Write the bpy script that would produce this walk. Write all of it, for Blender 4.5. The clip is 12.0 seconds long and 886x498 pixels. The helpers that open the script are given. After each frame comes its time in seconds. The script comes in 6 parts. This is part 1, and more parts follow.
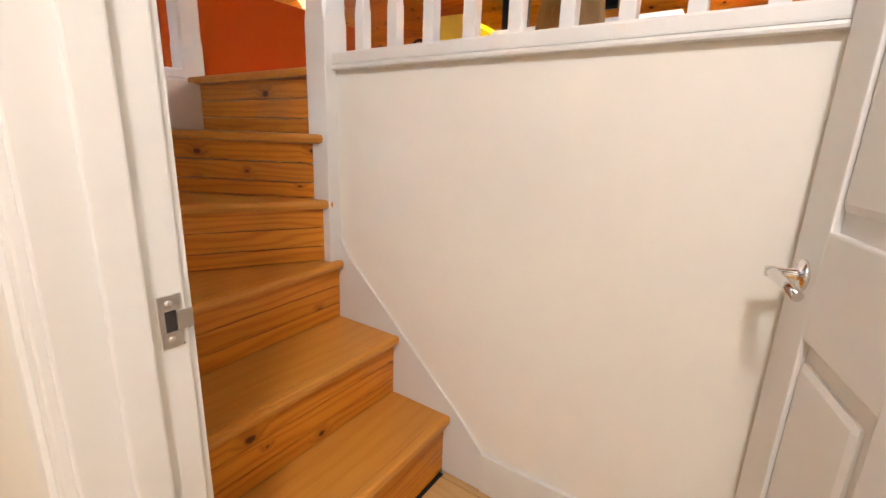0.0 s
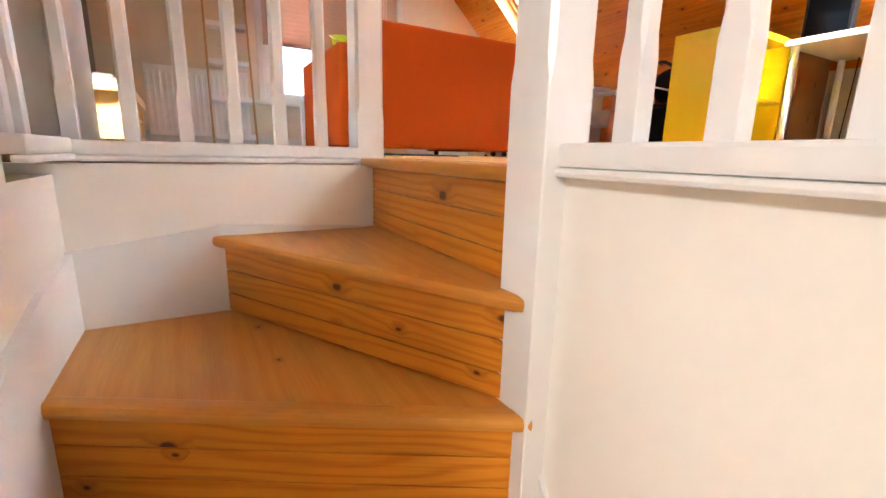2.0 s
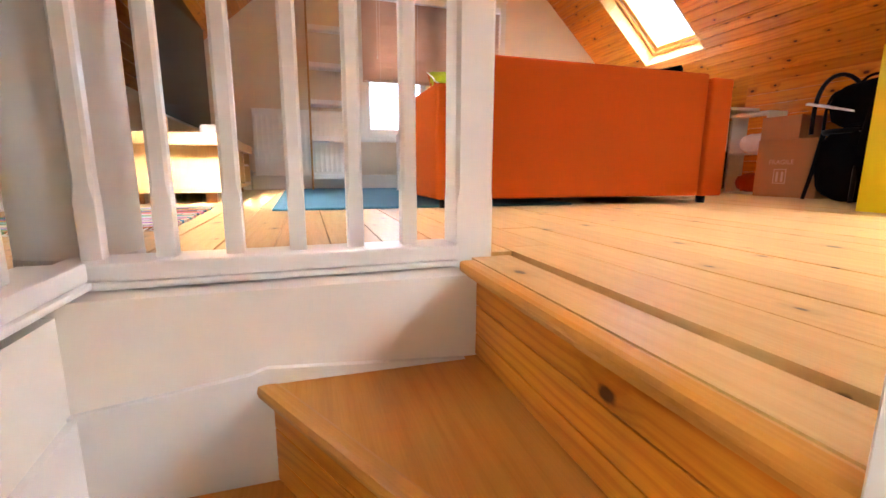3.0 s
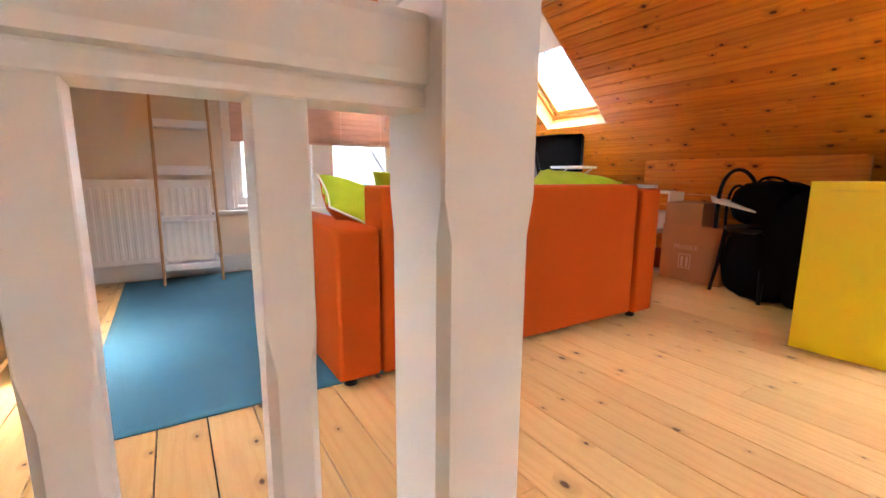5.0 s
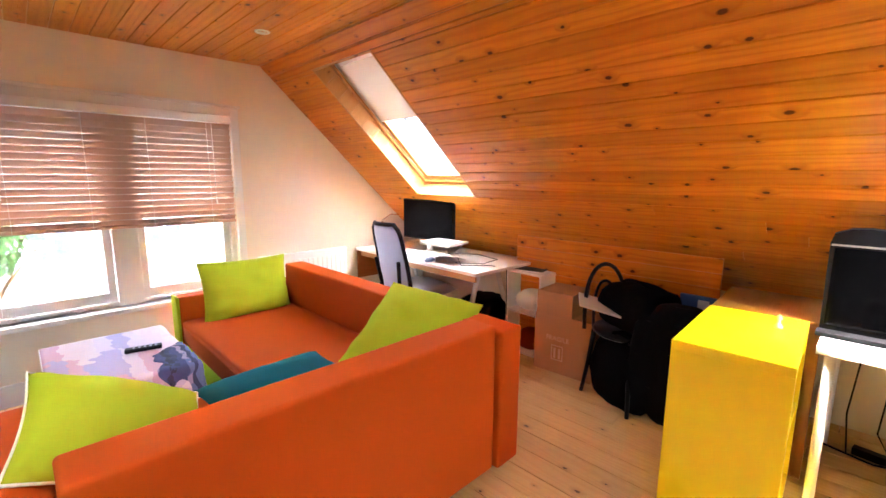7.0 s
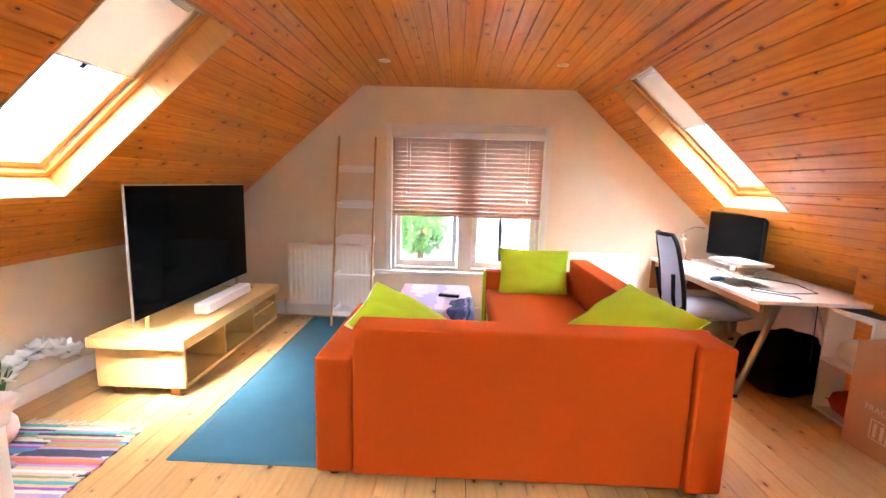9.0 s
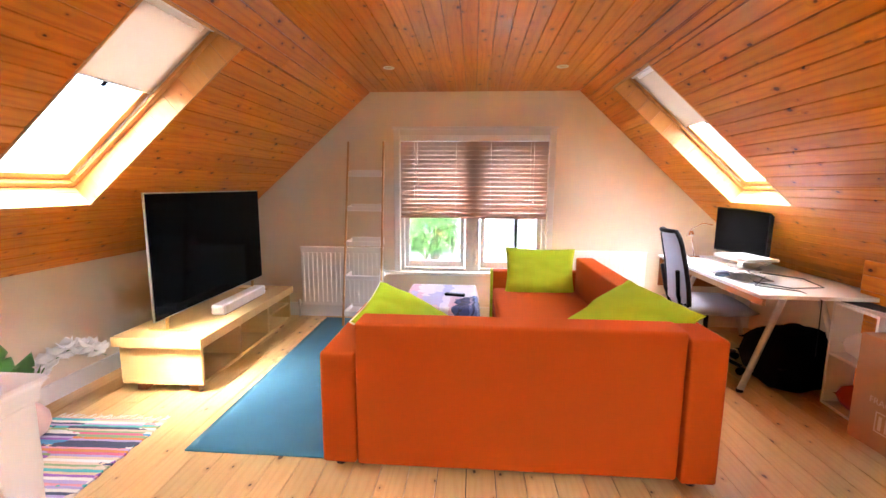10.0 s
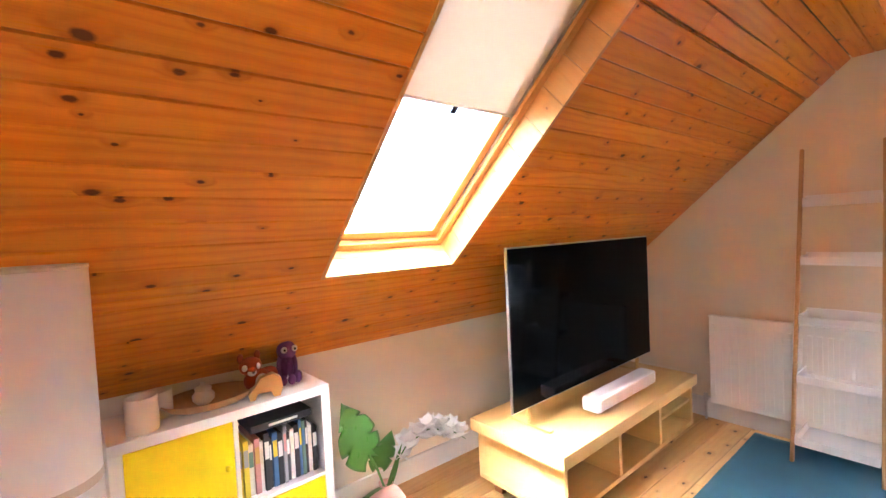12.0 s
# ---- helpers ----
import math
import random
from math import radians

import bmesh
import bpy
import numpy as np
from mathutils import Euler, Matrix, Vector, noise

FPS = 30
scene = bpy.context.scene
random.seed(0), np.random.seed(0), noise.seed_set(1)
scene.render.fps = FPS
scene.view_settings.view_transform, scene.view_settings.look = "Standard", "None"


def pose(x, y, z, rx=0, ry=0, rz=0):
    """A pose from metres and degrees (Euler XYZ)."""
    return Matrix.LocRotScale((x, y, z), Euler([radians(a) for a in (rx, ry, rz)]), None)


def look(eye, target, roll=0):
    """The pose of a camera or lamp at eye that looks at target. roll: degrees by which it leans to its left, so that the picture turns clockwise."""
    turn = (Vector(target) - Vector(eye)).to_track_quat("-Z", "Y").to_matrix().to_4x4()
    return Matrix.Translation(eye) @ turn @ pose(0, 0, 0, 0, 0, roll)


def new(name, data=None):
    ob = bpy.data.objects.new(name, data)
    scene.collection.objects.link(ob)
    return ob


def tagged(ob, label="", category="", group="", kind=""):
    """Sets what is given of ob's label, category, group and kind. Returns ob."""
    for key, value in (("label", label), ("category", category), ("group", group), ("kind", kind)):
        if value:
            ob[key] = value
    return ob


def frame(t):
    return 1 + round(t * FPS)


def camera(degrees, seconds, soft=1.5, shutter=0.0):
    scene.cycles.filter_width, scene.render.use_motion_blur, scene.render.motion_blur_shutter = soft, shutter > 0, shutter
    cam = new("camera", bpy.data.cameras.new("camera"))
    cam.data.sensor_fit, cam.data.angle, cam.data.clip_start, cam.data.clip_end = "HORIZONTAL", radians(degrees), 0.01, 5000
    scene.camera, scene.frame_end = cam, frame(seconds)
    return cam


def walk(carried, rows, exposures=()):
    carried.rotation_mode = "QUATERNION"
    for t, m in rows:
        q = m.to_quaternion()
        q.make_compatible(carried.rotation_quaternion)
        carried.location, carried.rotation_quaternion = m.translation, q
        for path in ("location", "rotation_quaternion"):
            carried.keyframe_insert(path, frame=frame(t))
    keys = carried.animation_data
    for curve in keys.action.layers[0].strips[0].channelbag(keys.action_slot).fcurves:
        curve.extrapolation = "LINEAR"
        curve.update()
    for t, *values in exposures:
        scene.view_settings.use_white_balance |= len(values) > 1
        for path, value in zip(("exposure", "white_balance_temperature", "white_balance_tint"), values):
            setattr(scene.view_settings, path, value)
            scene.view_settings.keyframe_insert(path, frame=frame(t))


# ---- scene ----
cam = camera(91.4, 12.0)
PATH = [
    (0, (-0.366, -1.08, -0.198), (1.246, -0.005, -0.694), 2.1),
    (0.5, (-0.265, -0.945, -0.178), (1.336, 0.152, -0.661), 0.5),
    (1, (-0.04, -0.814, -0.126), (1.497, 0.374, -0.603), -0.5),
    (1.5, (0.054, -0.702, -0.015), (1.38, 0.719, -0.486), -1.0),
    (2, (0.125, -0.5, 0.016), (1.097, 1.194, -0.413), 1.3),
    (2.5, (0.171, -0.307, 0.05), (0.812, 1.55, -0.324), 0.6),
    (2.7, (0.218, -0.214, 0.109), (0.786, 1.669, -0.255), 0.1),
    (4.3, (0.316, 0.314, 0.562), (1.172, 2.093, 0.245), 1.5),
    (4.5, (0.345, 0.367, 0.658), (1.23, 2.131, 0.335), 1.4),
    (5, (0.41, 0.556, 0.78), (1.453, 2.23, 0.449), 0.4),
    (5.5, (0.541, 0.662, 1.007), (1.969, 2.019, 0.667), 0.6),
    (6, (0.755, 0.672, 1.173), (2.317, 1.88, 0.853), -1.7),
    (6.5, (0.954, 0.7, 1.263), (2.617, 1.762, 0.936), -0.5),
    (7, (1.036, 0.822, 1.399), (2.424, 2.224, 1.072), 0.3),
    (7.5, (1.089, 0.789, 1.361), (1.693, 2.675, 1.081), 1.9),
    (9.5, (1.552, 0.092, 1.372), (1.458, 2.067, 1.073), 1.2),
    (10, (1.567, 0.103, 1.366), (1.428, 2.077, 1.076), 0.4),
    (10.5, (1.493, 0.259, 1.34), (1.265, 2.226, 1.059), -0.2),
    (11, (1.323, 0.519, 1.388), (0.524, 2.336, 1.151), -2.1),
    (11.5, (1.199, 0.845, 1.407), (-0.099, 2.362, 1.292), -3.3),
    (12, (0.996, 1.085, 1.396), (-0.565, 2.333, 1.324), -2.8),
]
walk(cam, [(t, look(eye, target, roll)) for t, eye, target, roll in PATH], [(0, 7.9, 6200, 14), (1.2, 8.05, 6200, 14), (2.5, 8.5, 6200, 13), (4.5, 8.3, 6000, 10), (5.5, 8.35, 6100, 12), (6.2, 8.15, 6300, 15), (7.5, 8.7, 6000, 11), (10.5, 8.5, 5950, 12), (12, 8.7, 5950, 13)])

# ---- world, sun and exposure ----
world = bpy.data.worlds.new("overcast_sky")
scene.world = world
world.use_nodes = True
wn = world.node_tree.nodes
sky = wn.new("ShaderNodeTexSky")
sky.sky_type = "NISHITA"
sky.sun_disc = False
sky.sun_elevation, sky.sun_rotation = radians(66), radians(200)
sky.dust_density = 3.0
wn["Background"].inputs["Strength"].default_value = 0.15
world.node_tree.links.new(sky.outputs[0], wn["Background"].inputs["Color"])
sun = new("sun", bpy.data.lights.new("sun", "SUN"))
sun.data.energy, sun.data.angle, sun.data.color = 1.5, radians(150), (1.0, 0.97, 0.93)
sun.matrix_world = look((-2.8, -7.6, 18.3), (0, 0, 0))

# assumed lamp of the lower hall, unseen, added to light jamb and stairs
bulb = new("assumed_hall_bulb", bpy.data.lights.new("assumed_hall_bulb", "POINT"))
bulb.data.energy, bulb.data.color, bulb.data.shadow_soft_size = 0.28, (1.0, 0.96, 0.91), 0.11
bulb.location = (-0.85, -1.25, 0.86)

# ---- materials ----
def material(name):
    m = bpy.data.materials.new(name)
    m.use_nodes = True
    nt = m.node_tree
    return m, nt, nt.nodes["Principled BSDF"]


def node(nt, kind, **values):
    n = nt.nodes.new(kind)
    for key, v in values.items():
        n.inputs[key.replace("_", " ")].default_value = v
    return n


def link(nt, a, b):
    nt.links.new(a, b)


def ramp(nt, fac, stops):
    r = nt.nodes.new("ShaderNodeValToRGB")
    e = r.color_ramp.elements
    while len(e) < len(stops):
        e.new(0.5)
    for i, (p, c) in enumerate(stops):
        e[i].position, e[i].color = p, (*c, 1)
    link(nt, fac, r.inputs["Fac"])
    return r.outputs["Color"]


def mix(nt, fac, a, b, mode="MIX"):
    m = nt.nodes.new("ShaderNodeMix")
    m.data_type, m.blend_type = "RGBA", mode
    for sock, v in ((m.inputs[0], fac), (m.inputs[6], a), (m.inputs[7], b)):
        if isinstance(v, bpy.types.NodeSocket):
            link(nt, v, sock)
        else:
            sock.default_value = v if isinstance(v, (int, float)) else (*v, 1)
    return m.outputs[2]


def math_node(nt, op, a, b=0.0, c=0.0):
    m = nt.nodes.new("ShaderNodeMath")
    m.operation = op
    for sock, v in zip(m.inputs, (a, b, c)):
        if isinstance(v, bpy.types.NodeSocket):
            link(nt, v, sock)
        else:
            sock.default_value = v
    return m.outputs[0]


def bump(nt, height, bsdf, strength=0.2, distance=0.002):
    b = node(nt, "ShaderNodeBump", Strength=strength, Distance=distance)
    link(nt, height, b.inputs["Height"])
    link(nt, b.outputs[0], bsdf.inputs["Normal"])


def mapped(nt, scale, source="Object"):
    tc = nt.nodes.new("ShaderNodeTexCoord")
    mp = nt.nodes.new("ShaderNodeMapping")
    mp.inputs["Scale"].default_value = scale
    link(nt, tc.outputs[source], mp.inputs["Vector"])
    return mp.outputs[0]


def piece_random(nt):
    """A random number for each object and each loose piece of a mesh."""
    a = nt.nodes.new("ShaderNodeObjectInfo").outputs["Random"]
    b = nt.nodes.new("ShaderNodeNewGeometry").outputs["Random Per Island"]
    return math_node(nt, "FRACT", math_node(nt, "ADD", a, b))


def painted(name, colour, rough=0.5, mottling=0.06, relief=0.15, grain=60.0):
    m, nt, p = material(name)
    v = mapped(nt, (1, 1, 1))
    big = node(nt, "ShaderNodeTexNoise", Scale=1.7, Detail=4.0)
    small = node(nt, "ShaderNodeTexNoise", Scale=grain, Detail=3.0)
    link(nt, v, big.inputs["Vector"]), link(nt, v, small.inputs["Vector"])
    dark = tuple(c * (1 - mottling * 2) for c in colour)
    c = ramp(nt, big.outputs["Fac"], ((0.3, dark), (0.62, colour)))
    c = mix(nt, math_node(nt, "MULTIPLY", small.outputs["Fac"], mottling), c, tuple(x * 0.7 for x in colour))
    link(nt, c, p.inputs["Base Color"])
    r = math_node(nt, "MULTIPLY_ADD", small.outputs["Fac"], 0.12, rough - 0.06)
    link(nt, r, p.inputs["Roughness"])
    if relief:
        bump(nt, small.outputs["Fac"], p, relief, 0.001)
    return m


def wood(name, light, dark, knot, rough=0.35, knots=1.0, grain=1.0, vary=0.25, coat=0.0, figure=0.12, shine=0.3):
    """Sawn softwood in board coordinates: U runs along the board in metres, V across it."""
    m, nt, p = material(name)
    tc = nt.nodes.new("ShaderNodeTexCoord")
    rnd = piece_random(nt)
    shift = nt.nodes.new("ShaderNodeCombineXYZ")
    link(nt, math_node(nt, "MULTIPLY", rnd, 37.0), shift.inputs[0])
    link(nt, math_node(nt, "MULTIPLY", rnd, 91.0), shift.inputs[1])
    add = nt.nodes.new("ShaderNodeVectorMath")
    link(nt, tc.outputs["UV"], add.inputs[0]), link(nt, shift.outputs[0], add.inputs[1])

    def scaled(sx, sy):
        mp = nt.nodes.new("ShaderNodeMapping")
        mp.inputs["Scale"].default_value = (sx, sy, 1)
        link(nt, add.outputs[0], mp.inputs["Vector"])
        return mp.outputs[0]

    warp = node(nt, "ShaderNodeTexNoise", Scale=1.0, Detail=2.0)
    link(nt, scaled(1.3, 9.0), warp.inputs["Vector"])
    # growth rings: a stretched, warped wave
    ring = math_node(nt, "MULTIPLY_ADD", warp.outputs["Fac"], 26.0 * grain, 0.0)
    sep = nt.nodes.new("ShaderNodeSeparateXYZ")
    link(nt, add.outputs[0], sep.inputs[0])
    ring = math_node(nt, "ADD", ring, math_node(nt, "MULTIPLY", sep.outputs[1], 190.0 * grain))
    core = halo = None
    if knots:
        # knots of uneven size, with the rings swept round them
        vo = node(nt, "ShaderNodeTexVoronoi", Scale=1.0, Randomness=1.0)
        vo.voronoi_dimensions = "2D"
        link(nt, scaled(5.0, 8.0), vo.inputs["Vector"])
        wob = node(nt, "ShaderNodeTexNoise", Scale=1.0, Detail=2.0)
        link(nt, scaled(60.0, 90.0), wob.inputs["Vector"])
        keep = nt.nodes.new("ShaderNodeSeparateColor")
        link(nt, vo.outputs["Color"], keep.inputs[0])
        size = math_node(nt, "MULTIPLY_ADD", keep.outputs[1], 1.5, 0.9)
        d = math_node(nt, "MULTIPLY", math_node(nt, "MULTIPLY_ADD", wob.outputs["Fac"], 0.05, vo.outputs["Distance"]), size)
        some = math_node(nt, "GREATER_THAN", keep.outputs[0], 1.0 - 0.62 * knots)
        halo = math_node(nt, "MULTIPLY", ramp(nt, d, ((0.05, (1, 1, 1)), (0.34, (0, 0, 0)))), some)
        core = math_node(nt, "MULTIPLY", ramp(nt, d, ((0.085, (1, 1, 1)), (0.13, (0, 0, 0)))), some)
        ring = math_node(nt, "ADD", ring, math_node(nt, "MULTIPLY", halo, 7.0))
    ring = math_node(nt, "MULTIPLY_ADD", math_node(nt, "SINE", ring), 0.5, 0.5)
    fibre = node(nt, "ShaderNodeTexNoise", Scale=1.0, Detail=4.0)
    link(nt, scaled(9.0, 260.0), fibre.inputs["Vector"])
    tone = math_node(nt, "MULTIPLY_ADD", fibre.outputs["Fac"], 0.55, math_node(nt, "MULTIPLY", math_node(nt, "POWER", ring, 2.2), figure))
    c = ramp(nt, tone, ((0.1, light), (0.75, dark)))
    cast = node(nt, "ShaderNodeTexNoise", Scale=1.0, Detail=1.0)
    link(nt, scaled(0.8, 2.0), cast.inputs["Vector"])
    c = mix(nt, math_node(nt, "MULTIPLY", cast.outputs["Fac"], 0.35), c, dark)
    c = mix(nt, math_node(nt, "MULTIPLY", rnd, vary), c, tuple(x * 0.62 for x in dark))
    if knots:
        c = mix(nt, math_node(nt, "MULTIPLY", halo, 0.62), c, tuple(0.5 * (a + b) for a, b in zip(dark, knot)))
        c = mix(nt, math_node(nt, "MULTIPLY", core, 0.9), c, knot)
    link(nt, c, p.inputs["Base Color"])
    link(nt, math_node(nt, "MULTIPLY_ADD", fibre.outputs["Fac"], 0.18, rough - 0.09), p.inputs["Roughness"])
    p.inputs["Coat Weight"].default_value = coat
    p.inputs["Coat Roughness"].default_value = 0.18
    p.inputs["Specular IOR Level"].default_value = shine
    bump(nt, tone, p, 0.12, 0.001)
    return m


def fabric(name, colour, second=None, rough=0.9, scale=900.0, sheen=0.25, mottling=0.15):
    m, nt, p = material(name)
    v = mapped(nt, (1, 1, 1))
    weave = node(nt, "ShaderNodeTexNoise", Scale=scale, Detail=2.0)
    soft = node(nt, "ShaderNodeTexNoise", Scale=5.0, Detail=3.0)
    link(nt, v, weave.inputs["Vector"]), link(nt, v, soft.inputs["Vector"])
    second = second or tuple(c * 0.72 for c in colour)
    c = mix(nt, math_node(nt, "MULTIPLY", weave.outputs["Fac"], 0.6), colour, second)
    c = mix(nt, math_node(nt, "MULTIPLY", soft.outputs["Fac"], mottling * 2), c, second)
    link(nt, c, p.inputs["Base Color"])
    p.inputs["Roughness"].default_value = rough
    p.inputs["Sheen Weight"].default_value = sheen
    p.inputs["Specular IOR Level"].default_value = 0.12
    bump(nt, weave.outputs["Fac"], p, 0.25, 0.001)
    return m


def plain(name, colour, rough=0.4, metal=0.0, grain=150.0, vary=0.1, coat=0.0):
    m, nt, p = material(name)
    n = node(nt, "ShaderNodeTexNoise", Scale=grain, Detail=3.0)
    link(nt, mapped(nt, (1, 1, 1)), n.inputs["Vector"])
    link(nt, mix(nt, math_node(nt, "MULTIPLY", n.outputs["Fac"], vary * 2), colour, tuple(c * 0.7 for c in colour)), p.inputs["Base Color"])
    link(nt, math_node(nt, "MULTIPLY_ADD", n.outputs["Fac"], 0.14, max(rough - 0.07, 0.02)), p.inputs["Roughness"])
    p.inputs["Metallic"].default_value = metal
    p.inputs["Coat Weight"].default_value = coat
    return m


PINE_CEIL = wood("varnished_pine_lining", (0.80, 0.305, 0.019), (0.54, 0.135, 0.005), (0.06, 0.012, 0.003), 0.30, 1.0, 0.8, 0.38, 0.10, 0.26, 0.22)
PINE_FLOOR = wood("pale_pine_floorboard", (0.70, 0.46, 0.20), (0.55, 0.31, 0.105), (0.06, 0.025, 0.01), 0.36, 0.6, 0.9, 0.3, 0.06, 0.2)
PINE_STAIR = wood("varnished_pine_stair", (0.78, 0.325, 0.028), (0.52, 0.150, 0.007), (0.06, 0.014, 0.004), 0.34, 0.8, 1.2, 0.24, 0.08, 0.36)
PINE_TREAD = wood("worn_pine_tread", (0.68, 0.32, 0.055), (0.48, 0.175, 0.018), (0.09, 0.03, 0.01), 0.38, 0.15, 0.7, 0.15, 0.1, 0.16)
PINE_PALE = wood("pale_skylight_pine", (0.60, 0.32, 0.105), (0.46, 0.205, 0.05), (0.16, 0.05, 0.015), 0.35, 0.3, 0.8, 0.25, 0.08)
BIRCH = wood("birch_veneer", (0.66, 0.42, 0.16), (0.56, 0.33, 0.11), (0.4, 0.2, 0.06), 0.4, 0.0, 0.5, 0.1)
OAK = wood("oiled_oak", (0.52, 0.31, 0.14), (0.40, 0.22, 0.09), (0.2, 0.1, 0.04), 0.45, 0.0, 0.9, 0.1)
DARK_WOOD = wood("stained_cabinet_wood", (0.33, 0.13, 0.035), (0.24, 0.085, 0.02), (0.07, 0.02, 0.008), 0.35, 0.3, 1.0, 0.1)
CREAM = painted("cream_wall_paint", (0.82, 0.78, 0.70), 0.6, 0.03, 0.12, 45.0)
GABLE = painted("warm_white_wall_paint", (0.78, 0.68, 0.535), 0.65, 0.04, 0.12, 45.0)
WHITE = painted("white_gloss_paint", (0.76, 0.745, 0.71), 0.32, 0.05, 0.18, 22.0)
WHITE_MATT = painted("white_board", (0.86, 0.85, 0.84), 0.45, 0.03, 0.06, 80.0)
RADIATOR = painted("white_radiator_enamel", (0.84, 0.82, 0.78), 0.35, 0.03, 0.05, 60.0)
CARD = painted("brown_cardboard", (0.44, 0.215, 0.085), 0.8, 0.08, 0.2, 90.0)
YELLOW = painted("glossy_yellow_lacquer", (0.86, 0.66, 0.0), 0.32, 0.0, 0.0, 120.0)
ORANGE = fabric("orange_upholstery", (0.48, 0.076, 0.004), (0.37, 0.053, 0.002), 0.85, 900.0, 0.0, 0.05)
LIME = fabric("lime_green_cotton", (0.44, 0.53, 0.02), (0.34, 0.42, 0.012), 0.9, 900.0, 0.0)
TEAL = fabric("teal_blanket", (0.006, 0.10, 0.125), None, 0.95, 300.0, 0.0)
RUG_BLUE = fabric("blue_grey_rug_pile", (0.075, 0.20, 0.27), (0.045, 0.135, 0.20), 0.95, 500.0, 0.05, 0.35)
COAT_CLOTH = fabric("khaki_coat_cloth", (0.27, 0.165, 0.075), (0.18, 0.105, 0.045), 0.9, 600.0, 0.0, 0.3)
FLEECE = fabric("cream_fleece", (0.72, 0.64, 0.54), None, 0.95, 200.0, 0.6)
BLACK_CLOTH = fabric("black_cloth", (0.004, 0.004, 0.005), None, 0.95, 400.0, 0.0)
BLACK = plain("black_plastic", (0.005, 0.005, 0.006), 0.4)
SCREEN = plain("dark_glossy_screen", (0.0006, 0.0006, 0.0007), 0.09, 0.0, 20.0)
for dark_mat, amount in ((SCREEN, 0.05), (BLACK, 0.12), (BLACK_CLOTH, 0.03)):
    dark_mat.node_tree.nodes["Principled BSDF"].inputs["Specular IOR Level"].default_value = amount
STEEL = plain("brushed_steel", (0.62, 0.60, 0.57), 0.3, 1.0)
CHROME = plain("polished_chrome", (0.8, 0.79, 0.77), 0.1, 1.0)
PAPER = painted("white_paper_shade", (0.82, 0.80, 0.77), 0.7, 0.02, 0.1, 160.0)
ROLLER = fabric("beige_roller_blind", (0.60, 0.53, 0.45), None, 0.9, 700.0, 0.1, 0.05)
MESH_GREY = fabric("grey_chair_mesh", (0.33, 0.34, 0.40), None, 0.8, 500.0)
GREEN_LEAF = plain("glossy_leaf", (0.10, 0.26, 0.05), 0.3, 0.0, 30.0, 0.3)
PETAL = plain("white_petal", (0.88, 0.87, 0.85), 0.55)
PINK = painted("pink_glazed_ceramic", (0.66, 0.44, 0.40), 0.3, 0.05, 0.03, 40.0)
CERAMIC = painted("white_ceramic", (0.74, 0.69, 0.62), 0.5, 0.05, 0.1, 40.0)
PURPLE = fabric("purple_crochet", (0.14, 0.05, 0.13), None, 0.95, 250.0, 0.05)
FOX = fabric("rust_plush", (0.27, 0.05, 0.012), None, 0.95, 350.0, 0.05)
FOLIAGE = plain("garden_foliage", (0.10, 0.20, 0.035), 0.6, 0.0, 3.0, 0.4)
RENDER_WALL = painted("pale_street_render", (0.42, 0.41, 0.39), 0.8, 0.04, 0.2, 6.0)
ROOF_TILE = painted("weathered_roof_tile", (0.15, 0.14, 0.135), 0.8, 0.1, 0.3, 20.0)
ASPHALT = painted("asphalt", (0.06, 0.06, 0.062), 0.9, 0.1, 0.3, 60.0)
TEAL_PLASTIC = plain("teal_tarpaulin", (0.10, 0.42, 0.42), 0.5)
DARK = plain("dark_recess", (0.02, 0.018, 0.016), 0.8)
BLUE_CLOTH = fabric("navy_throw_edge", (0.03, 0.05, 0.16), None, 0.9, 300.0)
MOUSE_PAD = fabric("slate_blue_mat", (0.12, 0.15, 0.22), None, 0.85, 500.0)


def glass_material():
    m, nt, p = material("window_glass")
    p.inputs["Base Color"].default_value = (0.045, 0.048, 0.048, 1)
    p.inputs["Roughness"].default_value = 0.0
    p.inputs["Transmission Weight"].default_value = 1.0
    p.inputs["IOR"].default_value = 1.45
    return m


